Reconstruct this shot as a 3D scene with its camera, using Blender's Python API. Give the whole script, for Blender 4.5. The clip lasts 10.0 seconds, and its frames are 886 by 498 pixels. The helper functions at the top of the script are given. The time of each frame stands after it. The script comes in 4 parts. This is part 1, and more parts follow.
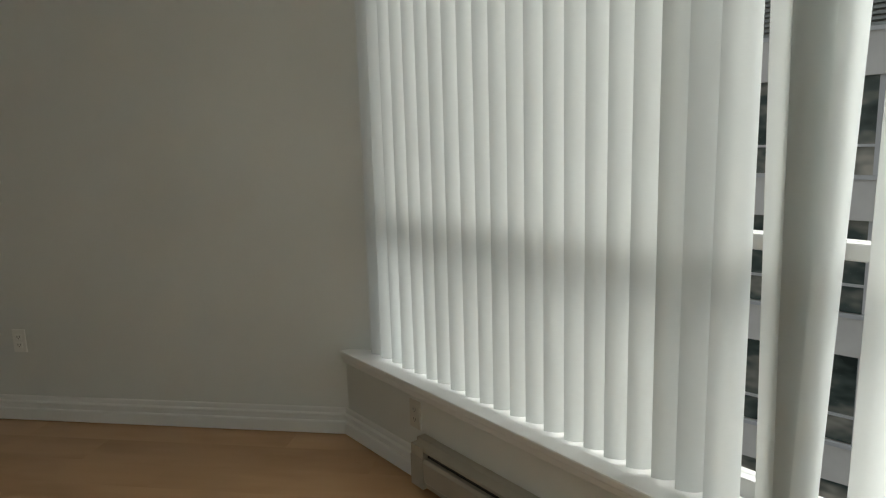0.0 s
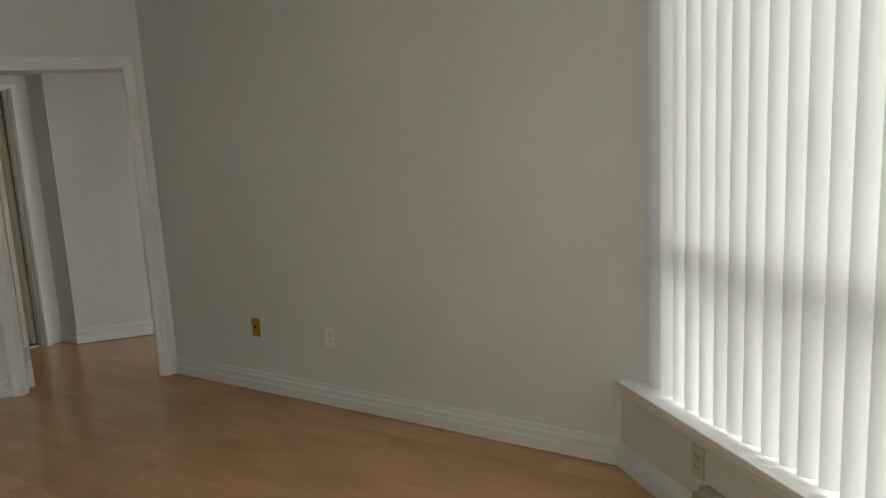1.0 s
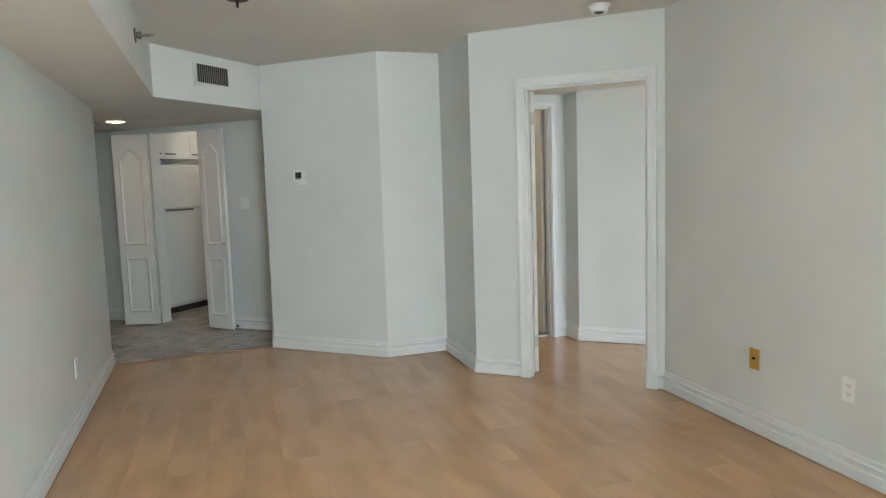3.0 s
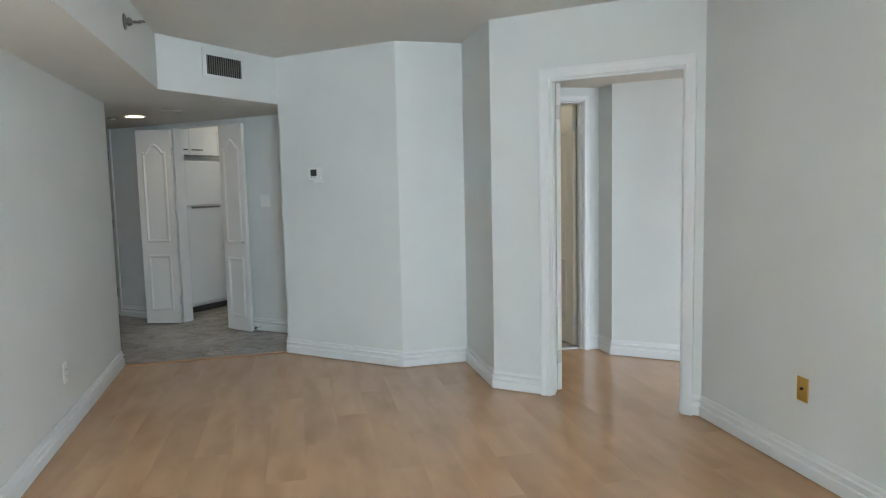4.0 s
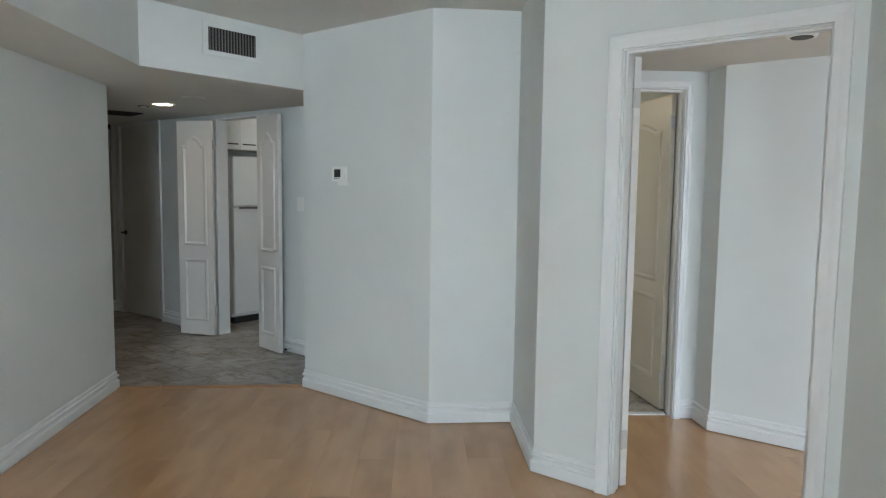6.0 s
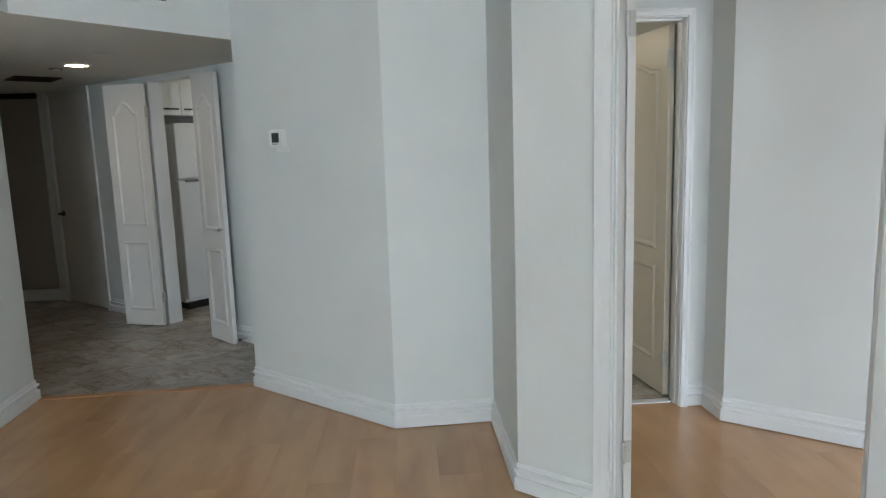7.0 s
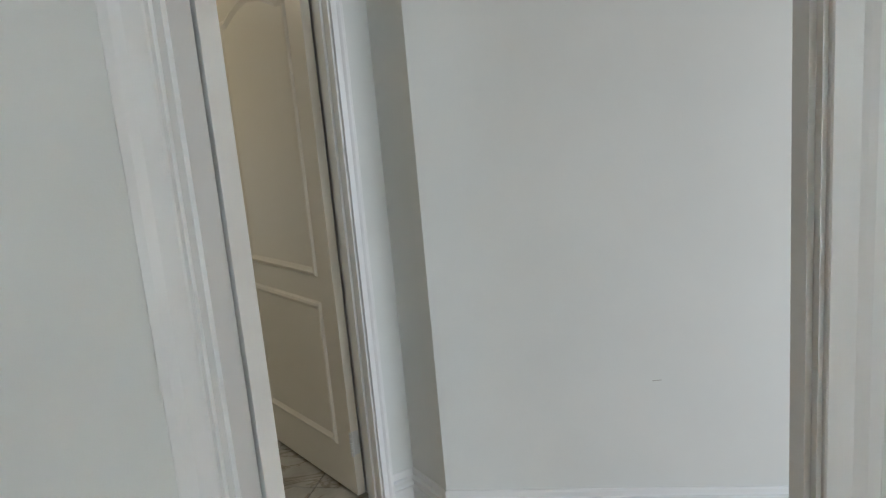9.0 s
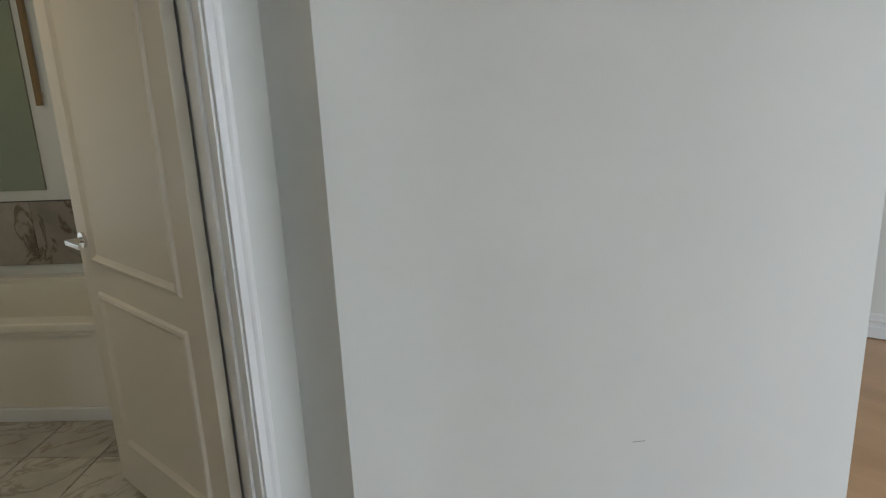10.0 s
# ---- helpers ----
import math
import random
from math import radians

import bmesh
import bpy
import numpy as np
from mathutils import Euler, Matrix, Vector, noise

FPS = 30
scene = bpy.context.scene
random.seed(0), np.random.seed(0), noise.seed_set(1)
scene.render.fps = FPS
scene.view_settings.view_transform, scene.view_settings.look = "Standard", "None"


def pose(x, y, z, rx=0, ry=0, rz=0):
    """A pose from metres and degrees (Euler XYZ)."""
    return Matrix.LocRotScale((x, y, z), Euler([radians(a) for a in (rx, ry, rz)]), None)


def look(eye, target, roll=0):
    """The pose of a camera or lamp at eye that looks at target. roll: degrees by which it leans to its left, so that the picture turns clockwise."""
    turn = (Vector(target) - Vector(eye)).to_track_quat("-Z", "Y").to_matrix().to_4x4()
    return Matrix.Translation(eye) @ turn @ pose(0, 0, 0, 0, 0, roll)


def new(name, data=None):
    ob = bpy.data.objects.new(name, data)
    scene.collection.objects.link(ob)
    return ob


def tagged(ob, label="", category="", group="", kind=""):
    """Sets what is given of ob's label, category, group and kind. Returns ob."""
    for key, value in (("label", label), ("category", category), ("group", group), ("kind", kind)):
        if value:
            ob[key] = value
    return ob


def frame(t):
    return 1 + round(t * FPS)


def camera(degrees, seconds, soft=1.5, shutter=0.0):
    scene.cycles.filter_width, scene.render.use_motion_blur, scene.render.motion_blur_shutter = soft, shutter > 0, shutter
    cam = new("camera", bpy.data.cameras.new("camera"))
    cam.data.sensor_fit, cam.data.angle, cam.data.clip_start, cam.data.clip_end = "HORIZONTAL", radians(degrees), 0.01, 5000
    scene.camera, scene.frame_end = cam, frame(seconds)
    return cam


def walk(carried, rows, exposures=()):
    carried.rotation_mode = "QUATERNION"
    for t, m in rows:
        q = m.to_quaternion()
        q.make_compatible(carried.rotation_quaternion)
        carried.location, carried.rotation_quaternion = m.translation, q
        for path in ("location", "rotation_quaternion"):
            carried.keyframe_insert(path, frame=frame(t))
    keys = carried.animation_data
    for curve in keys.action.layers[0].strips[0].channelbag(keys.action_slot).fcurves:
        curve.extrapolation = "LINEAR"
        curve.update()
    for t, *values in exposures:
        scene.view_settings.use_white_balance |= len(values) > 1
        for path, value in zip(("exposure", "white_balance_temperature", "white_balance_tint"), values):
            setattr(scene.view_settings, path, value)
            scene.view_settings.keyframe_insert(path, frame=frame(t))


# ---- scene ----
cam = camera(67.0, 10.0, soft=1.2)
PATH = [
    (0, (0.213, 0.263, 1.346), (2.160, 0.575, 1.007), -1.7),
    (0.5, (0.203, 0.290, 1.365), (2.075, 0.920, 1.053), -3.1),
    (1, (0.245, 0.336, 1.446), (1.926, 1.376, 1.139), -3.0),
    (1.5, (0.288, 0.318, 1.382), (1.670, 1.746, 1.163), -2.9),
    (2, (0.236, 0.327, 1.478), (1.369, 1.959, 1.240), -3.2),
    (2.5, (0.235, 0.388, 1.447), (1.101, 2.179, 1.238), -2.5),
    (2.7, (0.288, 0.427, 1.409), (0.996, 2.286, 1.209), -2.4),
    (4, (0.733, 0.786, 1.401), (1.155, 2.732, 1.208), -1.3),
    (4.5, (0.892, 0.962, 1.386), (1.137, 2.935, 1.175), -0.9),
    (5, (0.996, 1.238, 1.371), (1.210, 3.218, 1.187), -1.1),
    (5.5, (1.241, 1.552, 1.413), (1.375, 3.540, 1.244), 0.0),
    (5.7, (1.332, 1.665, 1.420), (1.415, 3.656, 1.251), 1.3),
    (6.8, (1.530, 2.339, 1.418), (1.602, 4.319, 1.147), -1.9),
    (7, (1.581, 2.486, 1.433), (1.688, 4.461, 1.133), -1.8),
    (7.5, (1.689, 2.823, 1.367), (2.019, 4.772, 1.066), -1.2),
    (8, (1.832, 3.201, 1.380), (2.508, 5.052, 1.040), -2.8),
    (8.5, (2.019, 3.539, 1.376), (2.857, 5.313, 0.989), -3.3),
    (9, (2.146, 3.867, 1.329), (3.162, 5.552, 0.971), -5.0),
    (9.2, (2.207, 3.989, 1.356), (3.257, 5.638, 0.933), -5.3),
    (9.5, (2.290, 4.172, 1.369), (3.415, 5.763, 0.915), -4.5),
    (10, (2.442, 4.416, 1.380), (3.689, 5.920, 0.859), -2.6),
]
EXPOSURES = [(0.0, 0.02, 6750, 4), (1.0, 0.62, 7000, 8), (1.5, 1.22, 6850, 7), (2.0, 1.70, 6520, 6), (2.5, 2.0, 6250, 5), (4.0, 2.02, 5620, 4), (5.5, 1.93, 5620, 4), (7.0, 1.96, 5700, 5), (8.0, 1.86, 5780, 5), (10.0, 1.64, 5900, 6)]
walk(cam, [(t, look(eye, target, roll)) for t, eye, target, roll in PATH], EXPOSURES)

# ---- world, window light ----
W = bpy.data.worlds.new("sky")
scene.world = W
W.use_nodes = True
_nt = W.node_tree
_bg = _nt.nodes["Background"]
_sky = _nt.nodes.new("ShaderNodeTexSky")
_sky.sky_type = "NISHITA"
_sky.sun_disc = False
_sky.sun_elevation = radians(53)
_sky.sun_rotation = radians(92)
_sky.air_density, _sky.dust_density, _sky.ozone_density = 1.0, 6.0, 1.0
_grey = _nt.nodes.new("ShaderNodeHueSaturation")
_grey.inputs["Saturation"].default_value = 0.35
_nt.links.new(_sky.outputs[0], _grey.inputs["Color"])
_nt.links.new(_grey.outputs[0], _bg.inputs["Color"])
_bg.inputs["Strength"].default_value = 0.15

_sun = bpy.data.lights.new("sun", "SUN")
_sun.energy, _sun.angle, _sun.color = 1.7, radians(75), (0.91, 0.96, 1.0)
_sun_ob = new("sun", _sun)
_sun_ob.matrix_world = look((12, -0.5, 16), (0, 0, 0))

# second building axis: window wall direction WD and its inward normal WN
C0 = Vector((2.985, 1.178))
WD = Vector((-0.682, -0.7314))
WN = Vector((-0.7314, 0.682))


def win(s, n, z):
    """A point by its way along the window wall, its way into the room, and its height."""
    p = C0 + WD * s + WN * n
    return Vector((p.x, p.y, z))


def window_lamp(name, centre, target, sx, sy, watts, colour):
    d = bpy.data.lights.new(name, "AREA")
    d.shape, d.size, d.size_y, d.energy, d.color = "RECTANGLE", sx, sy, watts, colour
    ob = new(name, d)
    ob.matrix_world = look(centre, target)
    return ob


# sky light in the openings: the open end of the living room blinds, and the bedroom window
window_lamp("window_daylight", win(3.0, -0.30, 1.4), win(3.0, 1.0, 1.4), 1.2, 1.75, 38.0, (0.93, 0.97, 1.0))
window_lamp("bedroom_daylight", (4.45, 1.16, 1.25), (4.45, 2.2, 0.05), 2.5, 1.35, 27.0, (0.86, 0.93, 1.0))


# ---- materials ----
def shader(name):
    m = bpy.data.materials.new(name)
    m.use_nodes = True
    return m, m.node_tree, m.node_tree.nodes["Principled BSDF"]


def tex(nt, scale, detail=3.0, rough=0.55, stretch=(1, 1, 1), coord="Object"):
    tc = nt.nodes.new("ShaderNodeTexCoord")
    mp = nt.nodes.new("ShaderNodeMapping")
    mp.inputs["Scale"].default_value = stretch
    nz = nt.nodes.new("ShaderNodeTexNoise")
    nz.inputs["Scale"].default_value, nz.inputs["Detail"].default_value, nz.inputs["Roughness"].default_value = scale, detail, rough
    nt.links.new(tc.outputs[coord], mp.inputs[0])
    nt.links.new(mp.outputs[0], nz.inputs["Vector"])
    return nz


def ramp(nt, source, stops):
    r = nt.nodes.new("ShaderNodeValToRGB")
    e = r.color_ramp.elements
    while len(e) < len(stops):
        e.new(0.5)
    for k, (at, c) in zip(e, stops):
        k.position, k.color = at, (*c, 1)
    nt.links.new(source, r.inputs[0])
    return r


def bump(nt, source, bsdf, strength, distance):
    b = nt.nodes.new("ShaderNodeBump")
    b.inputs["Strength"].default_value, b.inputs["Distance"].default_value = strength, distance
    nt.links.new(source, b.inputs["Height"])
    nt.links.new(b.outputs[0], bsdf.inputs["Normal"])


def vary(c, k):
    return tuple(min(1, v * k) for v in c)


def paint(name, colour, rough, relief=0.1, grain=260.0, mottle=0.03, metal=0.0):
    m, nt, b = shader(name)
    big = tex(nt, 1.7, 4.0)
    r = ramp(nt, big.outputs["Fac"], [(0.3, vary(colour, 1 - mottle)), (0.7, vary(colour, 1 + mottle))])
    nt.links.new(r.outputs[0], b.inputs["Base Color"])
    b.inputs["Roughness"].default_value, b.inputs["Metallic"].default_value = rough, metal
    fine = tex(nt, grain, 2.0)
    bump(nt, fine.outputs["Fac"], b, relief, 0.002)
    return m


WALL = paint("wall_paint", (0.73, 0.742, 0.717), 0.62, 0.12, 220)
CEIL = paint("ceiling_paint", (0.70, 0.68, 0.63), 0.9, 0.35, 320)
TRIM = paint("trim_gloss", (0.79, 0.79, 0.78), 0.38, 0.004, 60, 0.01)
DOOR_CREAM = paint("cream_door_paint", (0.70, 0.64, 0.53), 0.36, 0.01, 30, 0.01)
DOOR = paint("door_paint", (0.80, 0.785, 0.75), 0.36, 0.01, 30, 0.01)
BEIGE = paint("almond_plastic", (0.62, 0.59, 0.53), 0.4, 0.02, 200, 0.01)
PLASTIC = paint("white_plastic", (0.86, 0.855, 0.82), 0.35, 0.02, 200, 0.01)
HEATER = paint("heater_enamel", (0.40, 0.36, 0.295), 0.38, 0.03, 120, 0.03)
ENAMEL = paint("fridge_enamel", (0.82, 0.82, 0.81), 0.22, 0.10, 420, 0.01)
TUB = paint("tub_acrylic", (0.80, 0.76, 0.66), 0.18, 0.01, 40, 0.01)
CHROME = paint("chrome", (0.75, 0.75, 0.74), 0.14, 0.01, 60, 0.01, 1.0)
DARKCHROME = paint("dark_chrome", (0.22, 0.21, 0.19), 0.3, 0.02, 60, 0.05, 0.9)
HINGE = paint("hinge_steel", (0.62, 0.61, 0.58), 0.42, 0.02, 90, 0.03, 0.25)
BRASS = paint("brass_plate", (0.72, 0.47, 0.12), 0.35, 0.02, 90, 0.05, 0.6)
BRONZE = paint("dark_bronze", (0.035, 0.028, 0.022), 0.45, 0.05, 90, 0.05, 0.5)
WOODBAR = paint("brown_wood", (0.23, 0.15, 0.07), 0.4, 0.1, 60, 0.1)
DARK = paint("dark_void", (0.02, 0.02, 0.02), 0.8, 0.02, 60, 0.1)
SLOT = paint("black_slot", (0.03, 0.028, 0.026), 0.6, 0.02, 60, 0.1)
GREYMETAL = paint("grille_metal", (0.24, 0.225, 0.20), 0.45, 0.03, 90, 0.05, 0.4)
ALU = paint("window_frame_metal", (0.72, 0.72, 0.71), 0.4, 0.03, 90, 0.03)
CONCRETE = paint("facade_panel", (0.90, 0.87, 0.81), 0.8, 0.2, 30, 0.05)
FACADE_GREY = paint("facade_louvre", (0.35, 0.37, 0.35), 0.6, 0.1, 30, 0.05)
STREET = paint("asphalt", (0.06, 0.06, 0.06), 0.9, 0.2, 20, 0.2)
LCD = paint("thermostat_screen", (0.05, 0.06, 0.055), 0.2, 0.01, 60, 0.05)
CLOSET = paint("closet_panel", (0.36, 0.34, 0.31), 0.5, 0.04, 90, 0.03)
THRESH = paint("threshold_wood", (0.46, 0.22, 0.085), 0.4, 0.1, 40, 0.12)
MARBLE_SILL = paint("sill_paint", (0.80, 0.80, 0.79), 0.35, 0.05, 60, 0.02)


def blend(nt, a, c, mode="MULTIPLY", factor=1.0):
    """Mixes two colour outputs and returns the result's output."""
    mx = nt.nodes.new("ShaderNodeMix")
    mx.data_type, mx.blend_type = "RGBA", mode
    mx.inputs[0].default_value = factor
    nt.links.new(a, mx.inputs[6])
    nt.links.new(c, mx.inputs[7])
    return mx.outputs[2]


def shifted(nt, noises, by):
    """Moves noise textures from piece to piece."""
    oi = nt.nodes.new("ShaderNodeObjectInfo")
    tc = nt.nodes.new("ShaderNodeTexCoord")
    add = nt.nodes.new("ShaderNodeVectorMath")
    add.operation = "ADD"
    sc = nt.nodes.new("ShaderNodeVectorMath")
    sc.operation = "SCALE"
    sc.inputs[0].default_value = by
    nt.links.new(oi.outputs["Random"], sc.inputs["Scale"])
    nt.links.new(tc.outputs["Object"], add.inputs[0])
    nt.links.new(sc.outputs[0], add.inputs[1])
    for nz in noises:
        mp = nz.inputs["Vector"].links[0].from_node
        nt.links.new(add.outputs[0], mp.inputs[0])
    return oi


def laminate():
    m, nt, b = shader("maple_laminate")
    grain = tex(nt, 4.0, 3.0, 0.5, (8.0, 0.5, 1))
    strip = tex(nt, 1.2, 1.5, 0.4, (5.0, 0.9, 1))
    cloud = tex(nt, 1.1, 2.0, 0.5, (1.0, 1.0, 1))
    patch = tex(nt, 2.6, 2.0, 0.5, (2.2, 0.8, 1))
    dash = tex(nt, 11.0, 2.0, 0.5, (3.2, 0.7, 1))
    oi = shifted(nt, (grain, strip, patch, dash), (37.0, 53.0, 0.0))
    r = ramp(nt, grain.outputs["Fac"], [(0.2, (0.605, 0.360, 0.180)), (0.8, (0.63, 0.380, 0.192))])
    src = r.outputs[0]
    for fac, stops in ((strip.outputs["Fac"], [(0.35, (0.90, 0.885, 0.87)), (0.62, (1.0, 1.0, 1.0))]),
                       (cloud.outputs["Fac"], [(0.3, (0.93, 0.92, 0.91)), (0.7, (1.0, 1.0, 1.0))]),
                       (oi.outputs["Random"], [(0.0, (0.94, 0.935, 0.93)), (1.0, (1.0, 1.0, 1.0))]),
                       (patch.outputs["Fac"], [(0.36, (0.89, 0.865, 0.84)), (0.58, (1.0, 1.0, 1.0))]),
                       (dash.outputs["Fac"], [(0.19, (0.72, 0.63, 0.56)), (0.25, (1.0, 1.0, 1.0))])):
        src = blend(nt, src, ramp(nt, fac, stops).outputs[0])
    nt.links.new(src, b.inputs["Base Color"])
    b.inputs["Roughness"].default_value = 0.21
    b.inputs["Coat Weight"].default_value = 0.35
    b.inputs["Coat Roughness"].default_value = 0.16
    return m


def marble(name, base, vein, rough):
    m, nt, b = shader(name)
    cloud = tex(nt, 4.0, 5.0, 0.6)
    veins = tex(nt, 2.6, 6.0, 0.6, (1, 1.8, 1))
    veins.inputs["Distortion"].default_value = 1.2
    oi = shifted(nt, (cloud, veins), (31.0, 17.0, 5.0))
    r = ramp(nt, cloud.outputs["Fac"], [(0.28, vary(base, 0.70)), (0.72, vary(base, 1.16))])
    r2 = ramp(nt, veins.outputs["Fac"], [(0.45, (1, 1, 1)), (0.485, vein), (0.52, (1, 1, 1))])
    r3 = ramp(nt, oi.outputs["Random"], [(0.0, (0.80, 0.79, 0.78)), (1.0, (1.0, 1.0, 1.0))])
    src = blend(nt, blend(nt, r.outputs[0], r2.outputs[0]), r3.outputs[0])
    nt.links.new(src, b.inputs["Base Color"])
    b.inputs["Roughness"].default_value = rough
    return m


def vinyl():
    m, nt, b = shader("blind_vinyl")
    n = tex(nt, 3.0, 3.0)
    r = ramp(nt, n.outputs["Fac"], [(0.3, (0.50, 0.51, 0.50)), (0.7, (0.54, 0.55, 0.54))])
    nt.links.new(r.outputs[0], b.inputs["Base Color"])
    b.inputs["Roughness"].default_value = 0.42
    t = nt.nodes.new("ShaderNodeBsdfTranslucent")
    t.inputs["Color"].default_value = (0.78, 0.81, 0.80, 1)
    mix = nt.nodes.new("ShaderNodeMixShader")
    mix.inputs[0].default_value = 0.44
    nt.links.new(b.outputs[0], mix.inputs[1])
    nt.links.new(t.outputs[0], mix.inputs[2])
    nt.links.new(mix.outputs[0], nt.nodes["Material Output"].inputs["Surface"])
    fine = tex(nt, 400, 1.0, 0.5, (1, 1, 0.05))
    bump(nt, fine.outputs["Fac"], b, 0.05, 0.001)
    return m


def glass(name, colour, rough=0.0):
    m, nt, b = shader(name)
    b.inputs["Base Color"].default_value = (*colour, 1)
    b.inputs["Transmission Weight"].default_value = 1.0
    b.inputs["Roughness"].default_value = rough
    b.inputs["IOR"].default_value = 1.03
    return m


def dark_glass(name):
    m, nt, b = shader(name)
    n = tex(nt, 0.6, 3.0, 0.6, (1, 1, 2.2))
    # the ramp's beige end paints reflections into the glass colour
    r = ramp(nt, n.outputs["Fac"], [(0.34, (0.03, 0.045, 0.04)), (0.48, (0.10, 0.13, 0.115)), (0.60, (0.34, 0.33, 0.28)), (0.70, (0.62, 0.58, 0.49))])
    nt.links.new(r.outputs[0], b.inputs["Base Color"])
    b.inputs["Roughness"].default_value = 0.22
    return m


def mirror():
    m, nt, b = shader("mirror_silver")
    b.inputs["Base Color"].default_value = (0.44, 0.48, 0.37, 1)
    b.inputs["Metallic"].default_value = 1.0
    b.inputs["Roughness"].default_value = 0.02
    return m


def lamp_glow(name, colour, strength):
    m, nt, b = shader(name)
    b.inputs["Emission Color"].default_value = (*colour, 1)
    b.inputs["Emission Strength"].default_value = strength
    return m


FLOORING = laminate()
TILE = marble("marble_tile", (0.53, 0.48, 0.43), (0.72, 0.66, 0.60), 0.18)
TILE_BATH = marble("bath_marble_tile", (0.56, 0.53, 0.47), (0.66, 0.62, 0.56), 0.2)
TILE_WALL = marble("wall_marble_tile", (0.40, 0.36, 0.31), (0.40, 0.35, 0.30), 0.2)
GROUT = paint("grout", (0.20, 0.19, 0.175), 0.9, 0.2, 90, 0.06)
VINYL = vinyl()
PANE = glass("window_glass", (1, 1, 1))
FACADE_GLASS = dark_glass("facade_glass")
MIRROR = mirror()
GLOW = lamp_glow("downlight_glow", (1.0, 0.72, 0.44), 10.0)
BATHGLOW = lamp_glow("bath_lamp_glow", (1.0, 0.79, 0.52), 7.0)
KITCHENGLOW = lamp_glow("kitchen_lamp_glow", (1.0, 0.84, 0.64), 1.5)


# ---- mesh helpers ----
def box(bm, x0, y0, z0, x1, y1, z1, m=None, bevel=0.0):
    vs = [bm.verts.new((x, y, z)) for z in (z0, z1) for y in (y0, y1) for x in (x0, x1)]
    fs = [bm.faces.new([vs[i] for i in q]) for q in ((0, 2, 3, 1), (4, 5, 7, 6), (0, 1, 5, 4), (2, 6, 7, 3), (0, 4, 6, 2), (1, 3, 7, 5))]
    if bevel:
        es = list({e for f in fs for e in f.edges})
        r = bmesh.ops.bevel(bm, geom=es, offset=bevel, segments=2, affect="EDGES", profile=0.6)
        vs = list({v for f in r["faces"] for v in f.verts} | {v for v in vs if v.is_valid})
    if m is not None:
        bmesh.ops.transform(bm, matrix=m, verts=[v for v in vs if v.is_valid])
    return bm


def prism(bm, poly, z0, z1):
    lo = [bm.verts.new((p[0], p[1], z0)) for p in poly]
    hi = [bm.verts.new((p[0], p[1], z1)) for p in poly]
    bm.faces.new(lo[::-1])
    bm.faces.new(hi)
    for i in range(len(poly)):
        j = (i + 1) % len(poly)
        bm.faces.new((lo[i], lo[j], hi[j], hi[i]))
    return bm


def offset_path(path, o, closed=False):
    """The 2D path moved by o to its left, with mitred corners."""
    pts = [Vector(p[:2]) for p in path]
    out = []
    k = len(pts)
    for i, p in enumerate(pts):
        a = pts[i - 1] if (i or closed) else None
        b = pts[(i + 1) % k] if (i < k - 1 or closed) else None
        ns = []
        for u, v in ((a, p), (p, b)):
            if u is not None and v is not None:
                d = (v - u).normalized()
                ns.append(Vector((-d.y, d.x)))
        if len(ns) == 2:
            n = ns[0] + ns[1]
            n = n / max(0.25, n.dot(ns[0]))
        else:
            n = ns[0]
        out.append(p + n * o)
    return out


def sweep(bm, path, profile, m=None, closed=False, caps=True):
    """profile: rows of (offset to the path's left, height out of its plane)."""
    rings = []
    for o, h in profile:
        rings.append([bm.verts.new((q.x, q.y, h)) for q in offset_path(path, o, closed)])
    k, r = len(path), len(profile)
    for i in range(k if closed else k - 1):
        j = (i + 1) % k
        for a in range(r - 1):
            bm.faces.new((rings[a][i], rings[a][j], rings[a + 1][j], rings[a + 1][i]))
    if caps and not closed:
        bm.faces.new([rings[a][0] for a in range(r)])
        bm.faces.new([rings[a][k - 1] for a in range(r)][::-1])
    if m is not None:
        bmesh.ops.transform(bm, matrix=m, verts=[v for g in rings for v in g])
    return bm


def disc(bm, radius, z0, z1, m=None, seg=24, top=None):
    r = bmesh.ops.create_cone(bm, cap_ends=True, segments=seg, radius1=radius, radius2=radius if top is None else top, depth=z1 - z0,
                              matrix=(m or Matrix()) @ Matrix.Translation((0, 0, (z0 + z1) / 2)))
    return bm


def link(name, bm, material, parent=None, label="", category="", kind="", group="", smooth=False):
    bmesh.ops.recalc_face_normals(bm, faces=bm.faces)
    me = bpy.data.meshes.new(name)
    bm.to_mesh(me)
    bm.free()
    if smooth:
        me.polygons.foreach_set("use_smooth", [True] * len(me.polygons))
    me.materials.append(material)
    ob = new(name, me)
    ob.parent = parent
    return tagged(ob, label, category, group, kind)


def part(name, bm, material, parent, label="", smooth=False):
    return link(name, bm, material, parent, label, smooth=smooth)


def thing(name, m, label, category, group=""):
    e = new(name)
    e.matrix_world = m
    e.empty_display_size = 0.05
    return tagged(e, label, category, group)


def wall_frame(p, q, z=0.0):
    """Pose with x along p to q, y to its left, z up."""
    p, q = Vector(p), Vector(q)
    d = q - p
    return pose(p.x, p.y, z, 0, 0, math.degrees(math.atan2(d.y, d.x)))


